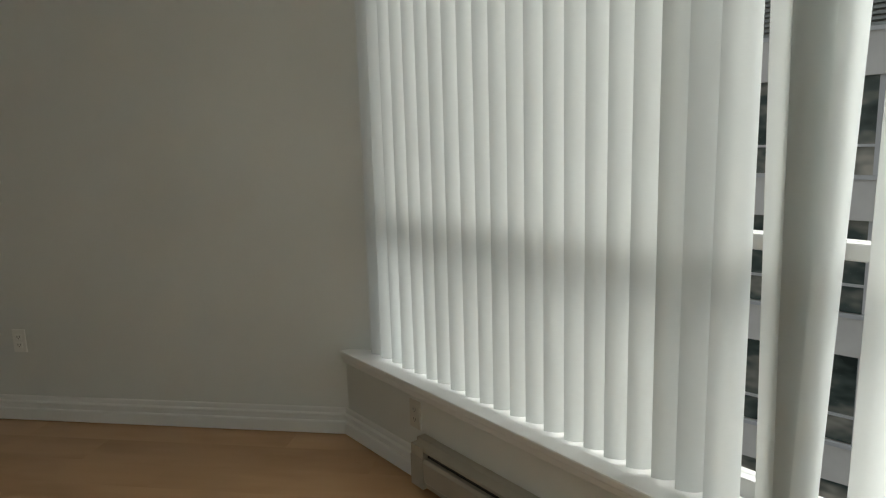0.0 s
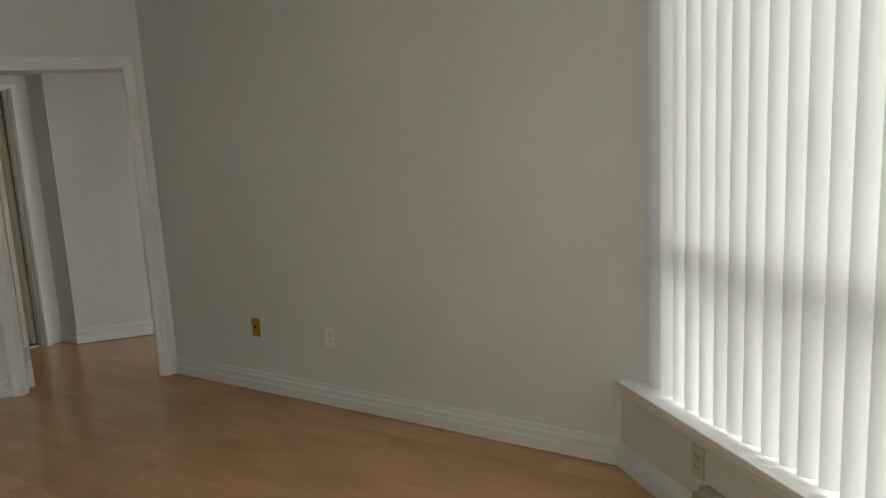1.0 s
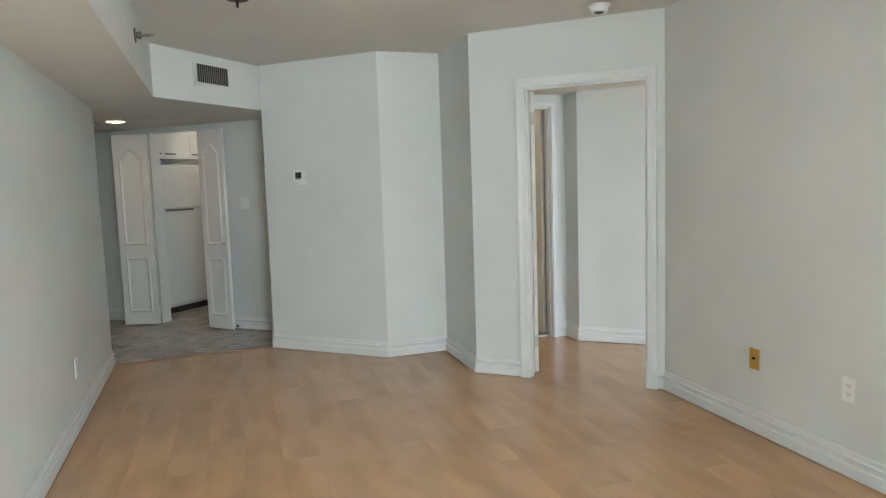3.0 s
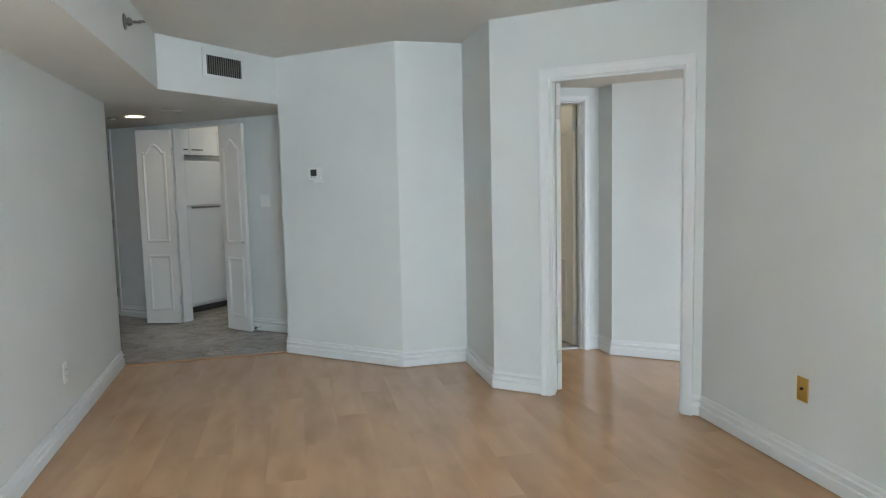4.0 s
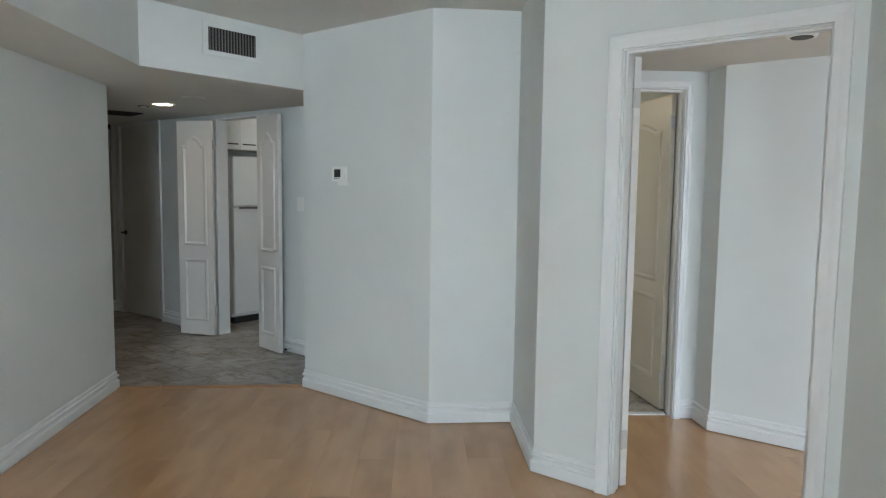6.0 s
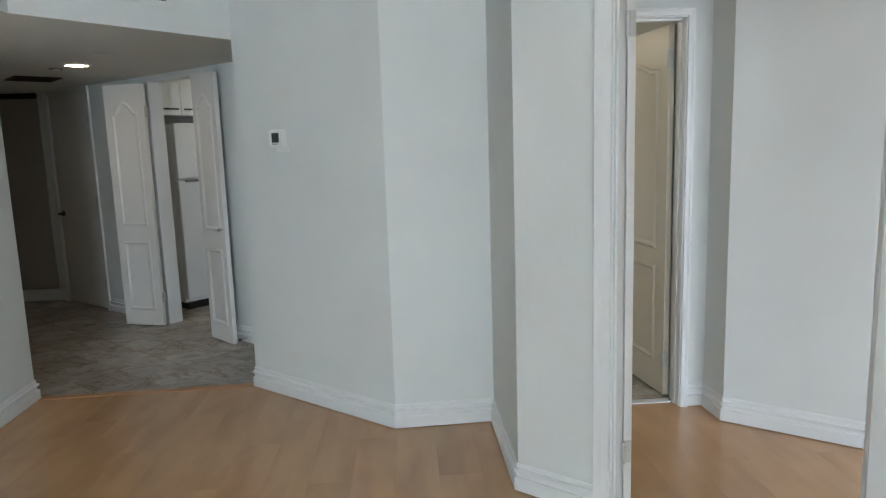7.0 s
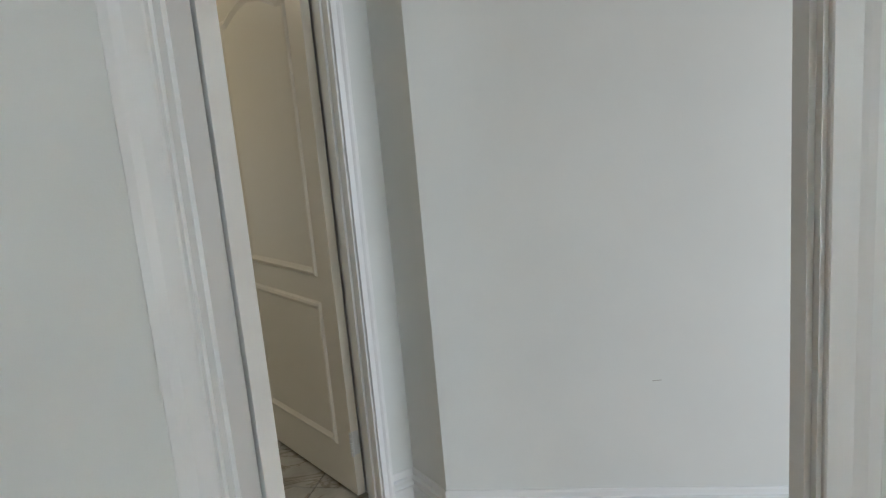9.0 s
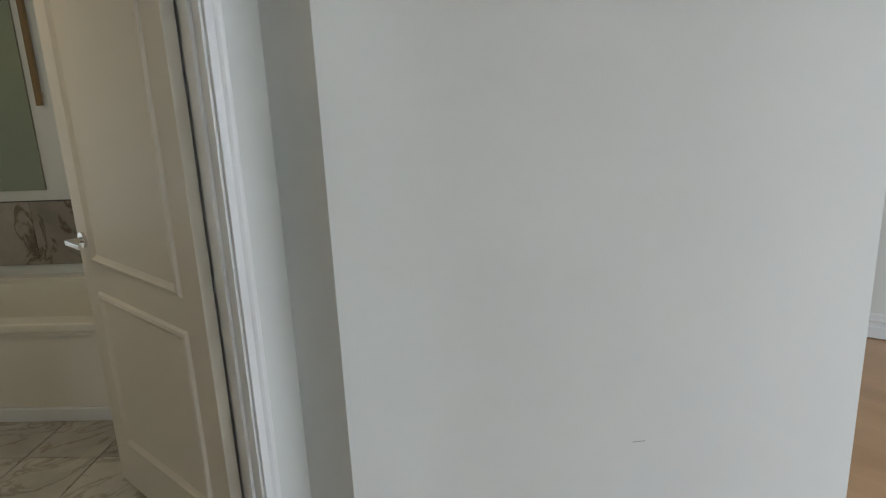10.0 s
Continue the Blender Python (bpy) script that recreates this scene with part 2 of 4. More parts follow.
# ---- plan ----
AWB = (3.019, 4.227)
P3, P2, P1, P0 = (2.009, 5.099), (2.004, 5.825), (1.488, 5.797), (0.615, 6.545)
PK = (0.640, 7.295)
K0, K1 = Vector((-1.945, 9.446)), Vector((0.640, 7.295))
LB = (-0.690, 6.490)
LEFT_FAR = (-0.300, -2.380)
SOFFIT = [(0.08, -2.0), (-0.150, 5.700), (0.613, 6.543)]
H, HS, HB = 2.46, 2.085, 2.145
TH = 0.115


def wall(name, p, q, z0=0.0, z1=H, thick=TH, holes=(), ext=(0.0, 0.0), material=None):
    """A wall whose room face runs from p to q with the room on its left; holes: (from, to, sill, head) along it."""
    p, q = Vector(p), Vector(q)
    n = (q - p).length
    m = wall_frame(p, q)
    bm = bmesh.new()
    if all(h[2] <= z0 for h in holes):
        # doorways alone: one outline, pushed through the wall's thickness
        line = [(-ext[0], z0)]
        for a, b, lo, hi in holes:
            line += [(a, z0), (a, hi), (b, hi), (b, z0)]
        line += [(n + ext[1], z0), (n + ext[1], z1), (-ext[0], z1)]
        front = [bm.verts.new(m @ Vector((x, 0, z))) for x, z in line]
        back = [bm.verts.new(m @ Vector((x, -thick, z))) for x, z in line]
        bm.faces.new(front)
        bm.faces.new(back[::-1])
        for k in range(len(line)):
            j = (k + 1) % len(line)
            bm.faces.new((front[k], front[j], back[j], back[k]))
    else:
        at = -ext[0]
        for a, b, lo, hi in holes:
            box(bm, at, -thick, z0, a, 0, z1, m)
            box(bm, a, -thick, z0, b, 0, lo, m)
            box(bm, a, -thick, hi, b, 0, z1, m)
            at = b
        box(bm, at, -thick, z0, n + ext[1], 0, z1, m)
    return link(name, bm, material or WALL, kind="structure", label="painted off-white plaster wall")


def chain(names, path, z1=H, thick=TH):
    """Mitred walls along a path, the room on its left."""
    back = offset_path(path, -thick)
    for i, name in enumerate(names):
        if name:
            bm = prism(bmesh.new(), [path[i], path[i + 1], back[i + 1], back[i]], 0, z1)
            link(name, bm, WALL, kind="structure", label="painted off-white plaster wall")


PATH_R = [(2.998, 0.93), AWB, P3, P2, P1, P0, PK]
chain(["wall_plain", "", "wall_return", "wall_short", "wall_thermostat", "wall_hall_end"], PATH_R)
DOOR_A, DOOR_B = 0.117, 0.920
wall("wall_doorway", AWB, P3, holes=((DOOR_A - 0.016, DOOR_B + 0.016, 0, 2.056),), ext=(0.0, 0.0), thick=0.097)

# left wall, its return into the hall, and the window wall
bm = prism(bmesh.new(), [LB, LEFT_FAR, (LEFT_FAR[0] - TH, LEFT_FAR[1]), (LB[0] - TH, LB[1])], 0, H)
link("wall_left", bm, WALL, kind="structure", label="painted off-white plaster wall")
bm = prism(bmesh.new(), [(LB[0] - TH - 0.002, LB[1]), (-3.4, 6.35), (-3.4, 6.2), (LB[0] - TH - 0.002, LB[1] - 0.12)], 0, H)
link("wall_hall_side", bm, WALL, kind="structure", label="painted off-white plaster wall")
WIN0, WIN1, SILL, HEAD = 0.0, 4.50, 0.375, 2.36


def window_wall():
    bm = bmesh.new()
    for a, b, z0, z1 in ((WIN0 - 0.03, WIN1, 0, SILL), (WIN0 - 0.03, WIN1, HEAD, H), (WIN1, 5.1, 0, H)):
        prism(bm, [win(a, -0.018, 0)[:2], win(b, -0.018, 0)[:2], win(b, -0.25, 0)[:2], win(a, -0.25, 0)[:2]], z0, z1)
    link("wall_window", bm, WALL, kind="structure", label="painted wall under and over a wide window")


window_wall()

# hall: the long slanting wall with the kitchen doorway and a closet door, and the far wall
KD = (K1 - K0).normalized()
KL = (K1 - K0).length
KN = Vector((0.6397, 0.7686))


def kp(s, n=0.0):
    """A point by its way along the slanting hall wall and into the hall."""
    q = K0 + KD * s + Vector((KD.y, -KD.x)) * n
    return Vector((q.x, q.y))


K_OPEN = (1.905, 2.650)
K_DOOR = (0.100, 0.880)
wall("wall_kitchen", K1, K0, z1=H, holes=((KL - K_OPEN[1] - 0.012, KL - K_OPEN[0] + 0.012, 0, 2.047), (KL - K_DOOR[1] - 0.012, KL - K_DOOR[0] + 0.012, 0, 2.067)), ext=(0.1, 0.115))
# unseen block, added to keep outside light from leaking under the door
link("wall_closet_blocker", prism(bmesh.new(), [tuple(kp(-0.05) + KN * 0.13), tuple(kp(0.98) + KN * 0.13), tuple(kp(0.98) + KN * 0.22), tuple(kp(-0.05) + KN * 0.22)], 0, H), WALL, kind="structure", label="unseen block added behind the hall door to stop light")
wall("wall_hall_far", K0, (-3.4, 9.44), z1=H)
wall("wall_hall_close", (-3.39, 9.55), (-3.39, 6.2), z1=H)

# bathroom wall with doorway, short return, slanting bedroom wall
BATH_Y = 5.888
BEDIN, BEDC, WEND = (3.158, BATH_Y), (3.166, 5.673), (4.119, 4.904)
wall("wall_bathroom", BEDIN, (2.03, BATH_Y), z1=HB + 0.3, holes=((3.158 - 3.037, 3.158 - 2.207, 0, 2.056),), ext=(0.13, 0))
BACK_B = [BEDIN, BEDC, WEND, (4.75, 6.8)]
_inner = offset_path([(p[0], p[1]) for p in BACK_B], 0.115)
for _n, _i in (("wall_bedroom_return", 0), ("wall_bedroom_slant", 1), ("wall_bedroom_side", 2)):
    bm = prism(bmesh.new(), [BACK_B[_i], BACK_B[_i + 1], _inner[_i + 1], _inner[_i]], 0, HB + 0.3)
    link(_n, bm, WALL, kind="structure", label="painted off-white plaster wall")
_slant = bpy.data.objects["wall_bedroom_slant"]
bm = box(bmesh.new(), 0, -0.0006, -0.0009, 0.030, 0.0004, 0.0009, wall_frame(BEDC, WEND) @ pose(0.682, 0, 0.492, 0, -4, 0))
part("scuff_mark", bm, CLOSET, _slant, "short brown scratch in the paint")
wall("wall_bedroom_far", (7.35, 1.1), (5.62, 6.85), z1=HB + 0.3)
wall("wall_bedroom_back", (5.75, 6.79), (4.6, 6.79), z1=HB + 0.3)
wall("wall_bedroom_window", (3.10, 1.25), (7.5, 1.25), z1=HB + 0.3, holes=((0.05, 2.65, 0.45, 2.00),))

# bathroom and kitchen shells
TA, TB = Vector((2.568, 7.731)), Vector((2.889, 7.431))
TD = (TB - TA).normalized()
TN = Vector((-TD.y, TD.x))


def tubp(s, n):
    q = TA + TD * s + TN * n
    return (q.x, q.y)


wall("wall_bath_back", tubp(1.2, 0.74), tubp(-1.3, 0.74), z1=HB + 0.3)
wall("wall_bath_left", (1.62, 9.3), (1.62, 5.95), z1=HB + 0.3)
wall("wall_bath_right", (3.30, 6.9), (3.30, 8.4), z1=HB + 0.3)
# added block: shuts light out of the gap at the door's hinge edge
link("wall_bath_blocker", prism(bmesh.new(), [(3.034, 6.008), (3.42, 6.008), (3.42, 6.95), (3.034, 6.95)], 0, HB + 0.3), WALL, kind="structure", label="block added behind the bathroom door to darken its hinge gap")
_ka, _kb = kp(1.0, 0) + KN * 0.12, kp(2.95, 0) + KN * 0.12
wall("wall_kitchen_left", _ka, _ka + KN * 2.6, z1=H)
wall("wall_kitchen_back", _ka + KN * 2.5, _kb + KN * 2.5, z1=H)
wall("wall_kitchen_right", _kb + KN * 2.6, _kb, z1=H)

# ceilings
bm = prism(bmesh.new(), [tuple(win(4.99, -0.245, 0)[:2]), tuple(win(-0.10, -0.245, 0)[:2]), (3.12, 4.2), (2.1, 5.15), (2.05, 5.93), (1.5, 5.93), (0.62, 6.68), (-0.9, 6.68)], H, H + 0.15)
link("ceiling", bm, CEIL, kind="structure", label="matt off-white living room ceiling")
_left = [(LEFT_FAR[0] - 0.05, LEFT_FAR[1]), (LB[0] - 0.05, 6.30), (-3.45, 6.2), (-3.45, 9.6), tuple(K0 + Vector((0.02, 0.08))), tuple(K1 + Vector((0.05, 0.04))), (0.66, 6.60)]
bm = prism(bmesh.new(), [SOFFIT[0], SOFFIT[1], SOFFIT[2]] + _left[::-1], HS, H - 0.003)
soffit = link("ceiling_soffit", bm, CEIL, kind="structure", label="dropped ceiling and bulkhead of the hall")
soffit.data.materials.append(WALL)
for f in soffit.data.polygons:
    f.material_index = 1 if abs(f.normal.z) < 0.5 else 0
bm = prism(bmesh.new(), [(3.125, 1.0), (7.6, 1.0), (7.6, 7.0), (4.0, 7.0), (3.0, 5.95), (2.02, 5.95), (2.05, 5.17), (3.125, 4.17)], HB, HB + 0.15)
link("ceiling_bedroom", bm, CEIL, kind="structure", label="matt off-white bedroom ceiling")
bm = prism(bmesh.new(), [(1.5, 5.98), (3.5, 5.98), (3.5, 9.6), (1.5, 9.6)], HB + 0.01, HB + 0.15)
link("ceiling_bathroom", bm, CEIL, kind="structure", label="matt bathroom ceiling")
bm = prism(bmesh.new(), [tuple(kp(0.9) + KN * 0.05), tuple(kp(3.1) + KN * 0.05), tuple(kp(3.1) + KN * 2.8), tuple(kp(0.9) + KN * 2.8)], 2.25, 2.42)
link("ceiling_kitchen", bm, CEIL, kind="structure", label="matt kitchen ceiling")

# slab under everything
bm = prism(bmesh.new(), [(-3.6, -2.5), (-0.45, -2.66), tuple(win(-0.18, -0.245, 0)[:2]), (7.6, 1.13), (7.6, 11.6), (-3.6, 11.6)], -0.25, -0.010)
link("subfloor", bm, GROUT, kind="structure", label="bare screed under the flooring")

# ---- baseboards ----
BASE = [(0.0, 0.005), (0.018, 0.005), (0.018, 0.058), (0.015, 0.063), (0.008, 0.065), (0.008, 0.082), (0.014, 0.085), (0.018, 0.090), (0.018, 0.097), (0.013, 0.101), (0.007, 0.103), (0.007, 0.121), (0.004, 0.127), (0.0, 0.127)]


def baseboard(path, name="baseboard"):
    return link(name, sweep(bmesh.new(), path, BASE), TRIM, kind="structure", label="white moulded wooden baseboard")


def along(p, q, s):
    p, q = Vector(p), Vector(q)
    return tuple(p + (q - p).normalized() * s)


CAS = 0.069
baseboard([tuple(win(0.52, -0.018, 0)[:2]), (3.000, 1.177), AWB, along(AWB, P3, DOOR_A - CAS)])
baseboard([along(AWB, P3, DOOR_B + CAS), P3, P2, P1, P0, PK, tuple(kp(K_OPEN[1] + 0.06))])
baseboard([(LB[0] - TH - 0.02, LB[1] - 0.005), LB, LEFT_FAR])
baseboard([tuple(kp(K_OPEN[0] - 0.06)), tuple(kp(K_DOOR[1] + 0.05))])
baseboard([tuple(kp(K_DOOR[0] - 0.04)), tuple(K0), (-3.39, 9.44)])
baseboard([(4.75, 6.8), WEND, BEDC, BEDIN, (3.021 + 0.043, BATH_Y)])
baseboard([(7.35, 1.1), (5.62, 6.85)])

# ---- doors ----
UP = Matrix(((1, 0, 0, 0), (0, 0, 1, 0), (0, 1, 0, 0), (0, 0, 0, 1)))
CASING = [(0.0, 0.0), (0.0, 0.0105), (0.003, 0.013), (0.044, 0.0145), (0.054, 0.0165), (0.066, 0.0185), (0.087, 0.019), (0.090, 0.0172), (0.090, 0.0)]


def narrow(profile, k):
    return [(o * k, h) for o, h in profile]


def door_set(name, m, a, b, head, label, casing=1.0, back=True, depth=TH, stop=True):
    """Lining and casings round an opening from a to b in a wall frame m (x along, y into the room)."""
    e = tagged(new(name), label, kind="structure")
    e.matrix_world = m
    t = 0.016
    for x0, x1 in ((a - t + 0.001, a), (b, b + t - 0.001)):
        part("jamb", box(bmesh.new(), x0, -depth - 0.004, 0, x1, 0.004, head + t - 0.002), TRIM, e)
    part("head_jamb", box(bmesh.new(), a, -depth - 0.004, head, b, 0.004, head + t - 0.002), TRIM, e)
    if casing:
        path = [(a - 0.006, 0.0), (a - 0.006, head + 0.006), (b + 0.006, head + 0.006), (b + 0.006, 0.0)]
        part("casing", sweep(bmesh.new(), path, narrow(CASING, casing), Matrix.Translation((0, 0.003, 0)) @ UP), TRIM, e)
        if back:
            part("casing", sweep(bmesh.new(), path, narrow(CASING, casing), Matrix.Translation((0, -depth - 0.003, 0)) @ Matrix.Diagonal((1, -1, 1, 1)) @ UP), TRIM, e)
    if stop:
        for x0, x1 in ((a, a + 0.008), (b - 0.008, b)):
            part("stop", box(bmesh.new(), x0, -depth + 0.040, 0, x1, -depth + 0.075, head), TRIM, e)
        part("stop", box(bmesh.new(), a + 0.008, -depth + 0.040, head - 0.011, b - 0.008, -depth + 0.075, head), TRIM, e)
    return e


RIDGE = [(-0.016, 0.0), (-0.009, 0.008), (0.001, 0.0105), (0.009, 0.005), (0.018, 0.0)]


def panel_path(x0, z0, x1, z1, arch):
    p = [(x0, z0), (x1, z0), (x1, z1)]
    if arch:
        xm, w = (x0 + x1) / 2, (x1 - x0) / 2
        for k in (0.80, 0.72, 0.55, 0.30, 0.0, -0.30, -0.55, -0.72, -0.80):
            p.append((xm + w * k, z1 + arch * (1 - (abs(k) / 0.80) ** 1.6)))
    p.append((x0, z1))
    return p


def leaf(parent, m, w, h, t, stile, panels, hinge_heights=(), name="leaf", label="", paint_of=DOOR):
    """A moulded door leaf: x from the hinge, y its thickness, both faces with raised panel mouldings."""
    ob = part(name, box(bmesh.new(), 0, 0, 0.012, w, t, h, None, 0.002), paint_of, parent, label)
    ob.matrix_local = m
    for z0, z1, arch in panels:
        for face in (0, 1):
            f = Matrix.Translation((0, t, 0)) if face else Matrix.Diagonal((1, -1, 1, 1))
            bm = sweep(bmesh.new(), panel_path(stile, z0, w - stile, z1, arch), RIDGE, f @ UP, closed=True)
            part("panel_moulding", bm, paint_of, ob)
    for z in hinge_heights:
        bm = bmesh.new()
        for k in range(5):
            disc(bm, 0.0075, z - 0.045 + k * 0.018, z - 0.045 + k * 0.018 + 0.0165, Matrix.Translation((-0.006, -0.004, 0)), 10)
        box(bm, -0.003, 0.001, z - 0.045, -0.0005, t - 0.004, z + 0.045)
        part("hinge", bm, HINGE, ob, "plain steel butt hinge")
    return ob


def lever(parent, x, z, t, side, metal=None):
    """A lever handle with its rose on both faces; side: the way the lever points along x."""
    for y, d in ((0.0, -1), (t, 1)):
        bm = bmesh.new()
        disc(bm, 0.026, 0, 0.010, pose(x, y, z, -90 * d), 20)
        disc(bm, 0.010, 0.008, 0.050, pose(x, y, z, -90 * d), 12)
        box(bm, -0.010, -0.006, -0.009, 0.105, 0.006, 0.009, pose(x, y + d * 0.050, z) @ Matrix.Diagonal((side, 1, 1, 1)), 0.004)
        part("handle", bm, metal or CHROME, parent, "dark metal lever handle" if metal else "chrome lever handle")


def doors():
    d1 = door_set("door_1", wall_frame(AWB, P3), DOOR_A, DOOR_B, 2.040, "open white door in a moulded casing", casing=0.70, back=False, depth=0.090)
    at = d1.matrix_world.inverted() @ pose(2.391, 4.898, 0, 0, 0, 105)
    lf = leaf(d1, at @ Matrix.Diagonal((1, -1, 1, 1)), 0.775, 2.030, 0.034, 0.125, ((0.22, 0.70, 0), (0.87, 1.85, 0.0)), (0.24, 1.845))
    lever(lf, 0.715, 0.95, 0.034, -1)
    # bathroom
    d2 = door_set("door_2", wall_frame(BEDIN, (2.03, BATH_Y)), 3.158 - 3.021, 3.158 - 2.223, 2.040, "bathroom door standing open into the bathroom", casing=0.42, back=False)
    at = d2.matrix_world.inverted() @ pose(2.990, 6.030, 0, 0, 0, 97.2)
    lf = leaf(d2, at @ Matrix.Diagonal((1, -1, 1, 1)), 0.800, 2.030, 0.034, 0.120, ((0.20, 0.725, 0), (0.850, 1.80, 0.06)), (0.22, 1.855), label="cream painted moulded door", paint_of=DOOR_CREAM)
    lever(lf, 0.745, 0.905, 0.034, -1)
    # kitchen pair
    mk = wall_frame(K1, K0)
    a, b = KL - K_OPEN[1], KL - K_OPEN[0]
    d3 = door_set("door_3", mk, a, b, 2.035, "pair of narrow kitchen doors folded back", casing=0.0, stop=False)
    inv = mk.inverted()
    lf = leaf(d3, inv @ pose(-0.492, 8.176, 0, 0, 0, 163.0), 0.372, 2.020, 0.034, 0.075, ((0.16, 0.72, 0), (0.88, 1.78, 0.085)), (0.25, 1.80))
    lf = leaf(d3, inv @ pose(0.040, 7.735, 0, 0, 0, -47.5) @ Matrix.Diagonal((1, -1, 1, 1)), 0.345, 2.020, 0.034, 0.070, ((0.16, 0.72, 0), (0.88, 1.78, 0.085)), ())
    bm = bmesh.new()
    disc(bm, 0.006, 0, 0.03, pose(0.325, 0.034, 0.885, -90), 10)
    disc(bm, 0.014, 0.025, 0.042, pose(0.325, 0.034, 0.885, -90), 14, 0.010)
    part("knob", bm, CHROME, lf, "small chrome knob")
    # closet door
    a, b = KL - K_DOOR[1], KL - K_DOOR[0]
    d4 = door_set("door_4", mk, a, b, 2.055, "closed flat hall door with a narrow casing", casing=0.5, back=False, stop=False)
    lf = leaf(d4, pose(a + 0.003, -0.040, 0), b - a - 0.006, 2.050, 0.036, 0.12, (), ())
    lever(lf, b - a - 0.07, 0.90, 0.036, -1, BRONZE)
    for z in (0.27, 1.04, 1.80):
        bm = bmesh.new()
        for k in range(5):
            disc(bm, 0.008, z - 0.05 + k * 0.02, z - 0.05 + k * 0.02 + 0.018, Matrix.Translation((a + 0.004, 0.004, 0)), 10)
        part("hinge", bm, BRONZE, d4, "dark metal hinge")


doors()


# ---- window and blinds ----
def wmat(s=0.0, n=0.0, z=0.0, turn=0.0):
    p = win(s, n, z)
    return pose(p.x, p.y, p.z, 0, 0, math.degrees(math.atan2(WD.y, WD.x)) + turn)


def window():
    e = tagged(new("window_1"), "wide aluminium window with a low transom", kind="structure")
    e.matrix_world = wmat(0, 0, 0)
    y0, y1 = 0.155, 0.215
    for x0, x1 in ((WIN0 + 0.135, WIN0 + 0.170), (1.55, 1.61), (3.05, 3.11), (WIN1 - 0.06, WIN1)):
        part("mullion", box(bmesh.new(), x0, y0, SILL + 0.03, x1, y1, HEAD, None, 0.004), ALU, e)
    cols = ((WIN0 + 0.170, 1.55), (1.61, 3.05), (3.11, WIN1 - 0.06))
    for a, b in cols:
        for z0, z1 in ((SILL + 0.03, SILL + 0.085), (1.05, 1.09), (HEAD - 0.06, HEAD)):
            part("rail", box(bmesh.new(), a, y0 + 0.002, z0, b, y1 - 0.002, z1, None, 0.004), ALU, e)
        for z0, z1 in ((SILL + 0.085, 1.05), (1.09, HEAD - 0.06)):
            p = part("pane", box(bmesh.new(), a, 0.183, z0, b, 0.189, z1), PANE, e, "clear window glass")
            p.visible_shadow = False
    bm = bmesh.new()
    box(bm, 0.0, -0.012, 0.376, 4.72, 0.154, 0.405, None, 0.006)
    s = link("window_sill", bm, MARBLE_SILL, kind="structure", label="white painted window sill board")
    s.matrix_world = wmat(0, 0, 0)
    bm = bmesh.new()
    box(bm, 0.0, -0.001, 0.350, 4.70, 0.016, 0.375, None, 0.004)
    s = link("trim_sill", bm, TRIM, kind="structure", label="white moulding under the sill")
    s.matrix_world = wmat(0, 0, 0)


window()


def blinds():
    e = thing("vertical_blinds", wmat(0, -0.085, 0.416), "white vinyl vertical blinds, half turned, before the window", "blinds")
    part("head_rail", box(bmesh.new(), 0.10, -0.020, 1.885, 4.62, 0.025, 1.928, None, 0.003), PLASTIC, e, "white head rail")
    me = None
    wdt, bow = 0.089, 0.017
    rnd = random.Random(5)
    for i in range(-2, 54):
        s = 0.354 + 0.0780 * i
        turn = 52.0 + rnd.uniform(-5.5, 5.5)
        lean = rnd.uniform(-0.15, 0.15)
        z = rnd.uniform(-0.003, 0.003)
        depth = 0.0
        if i == 11:
            turn = 53.0
        elif i == 18:
            turn = 44.0
        elif i == 19:
            turn, s, lean = 62.0, s + 0.006, -1.2
        elif i in (20, 21, 22):
            turn, lean, s, depth = 8.0 + 3 * (i - 20), 0.25, 1.907 + 0.006 * (i - 20), 0.004 * (i - 20)
        elif i == 23:
            turn, lean, s = 72.0, 1.9, 2.010
        elif i == 24:
            turn, s, lean = 50.0, 2.100, 0.7
        elif i > 25:
            turn -= 10.0
        if me is None:
            bm = bmesh.new()
            cols = [[bm.verts.new(((k / 8 - 0.5) * wdt, -bow * (1 - (k / 4 - 1) ** 2), zz)) for k in range(9)] for zz in (0.0, 0.45, 0.9, 1.35, 1.87)]
            for r in range(4):
                for k in range(8):
                    bm.faces.new((cols[r][k], cols[r][k + 1], cols[r + 1][k + 1], cols[r + 1][k]))
            me = part("slat", bm, VINYL, e, smooth=True)
            ob = me
        else:
            ob = new("slat", me.data)
            ob.parent = e
        hang = Matrix.Translation((s, depth, 1.88)) @ Matrix.Rotation(radians(lean), 4, "Y") @ Matrix.Translation((0, 0, -1.88))
        ob.matrix_local = hang @ pose(0, 0, z, 0, 0, turn)


blinds()


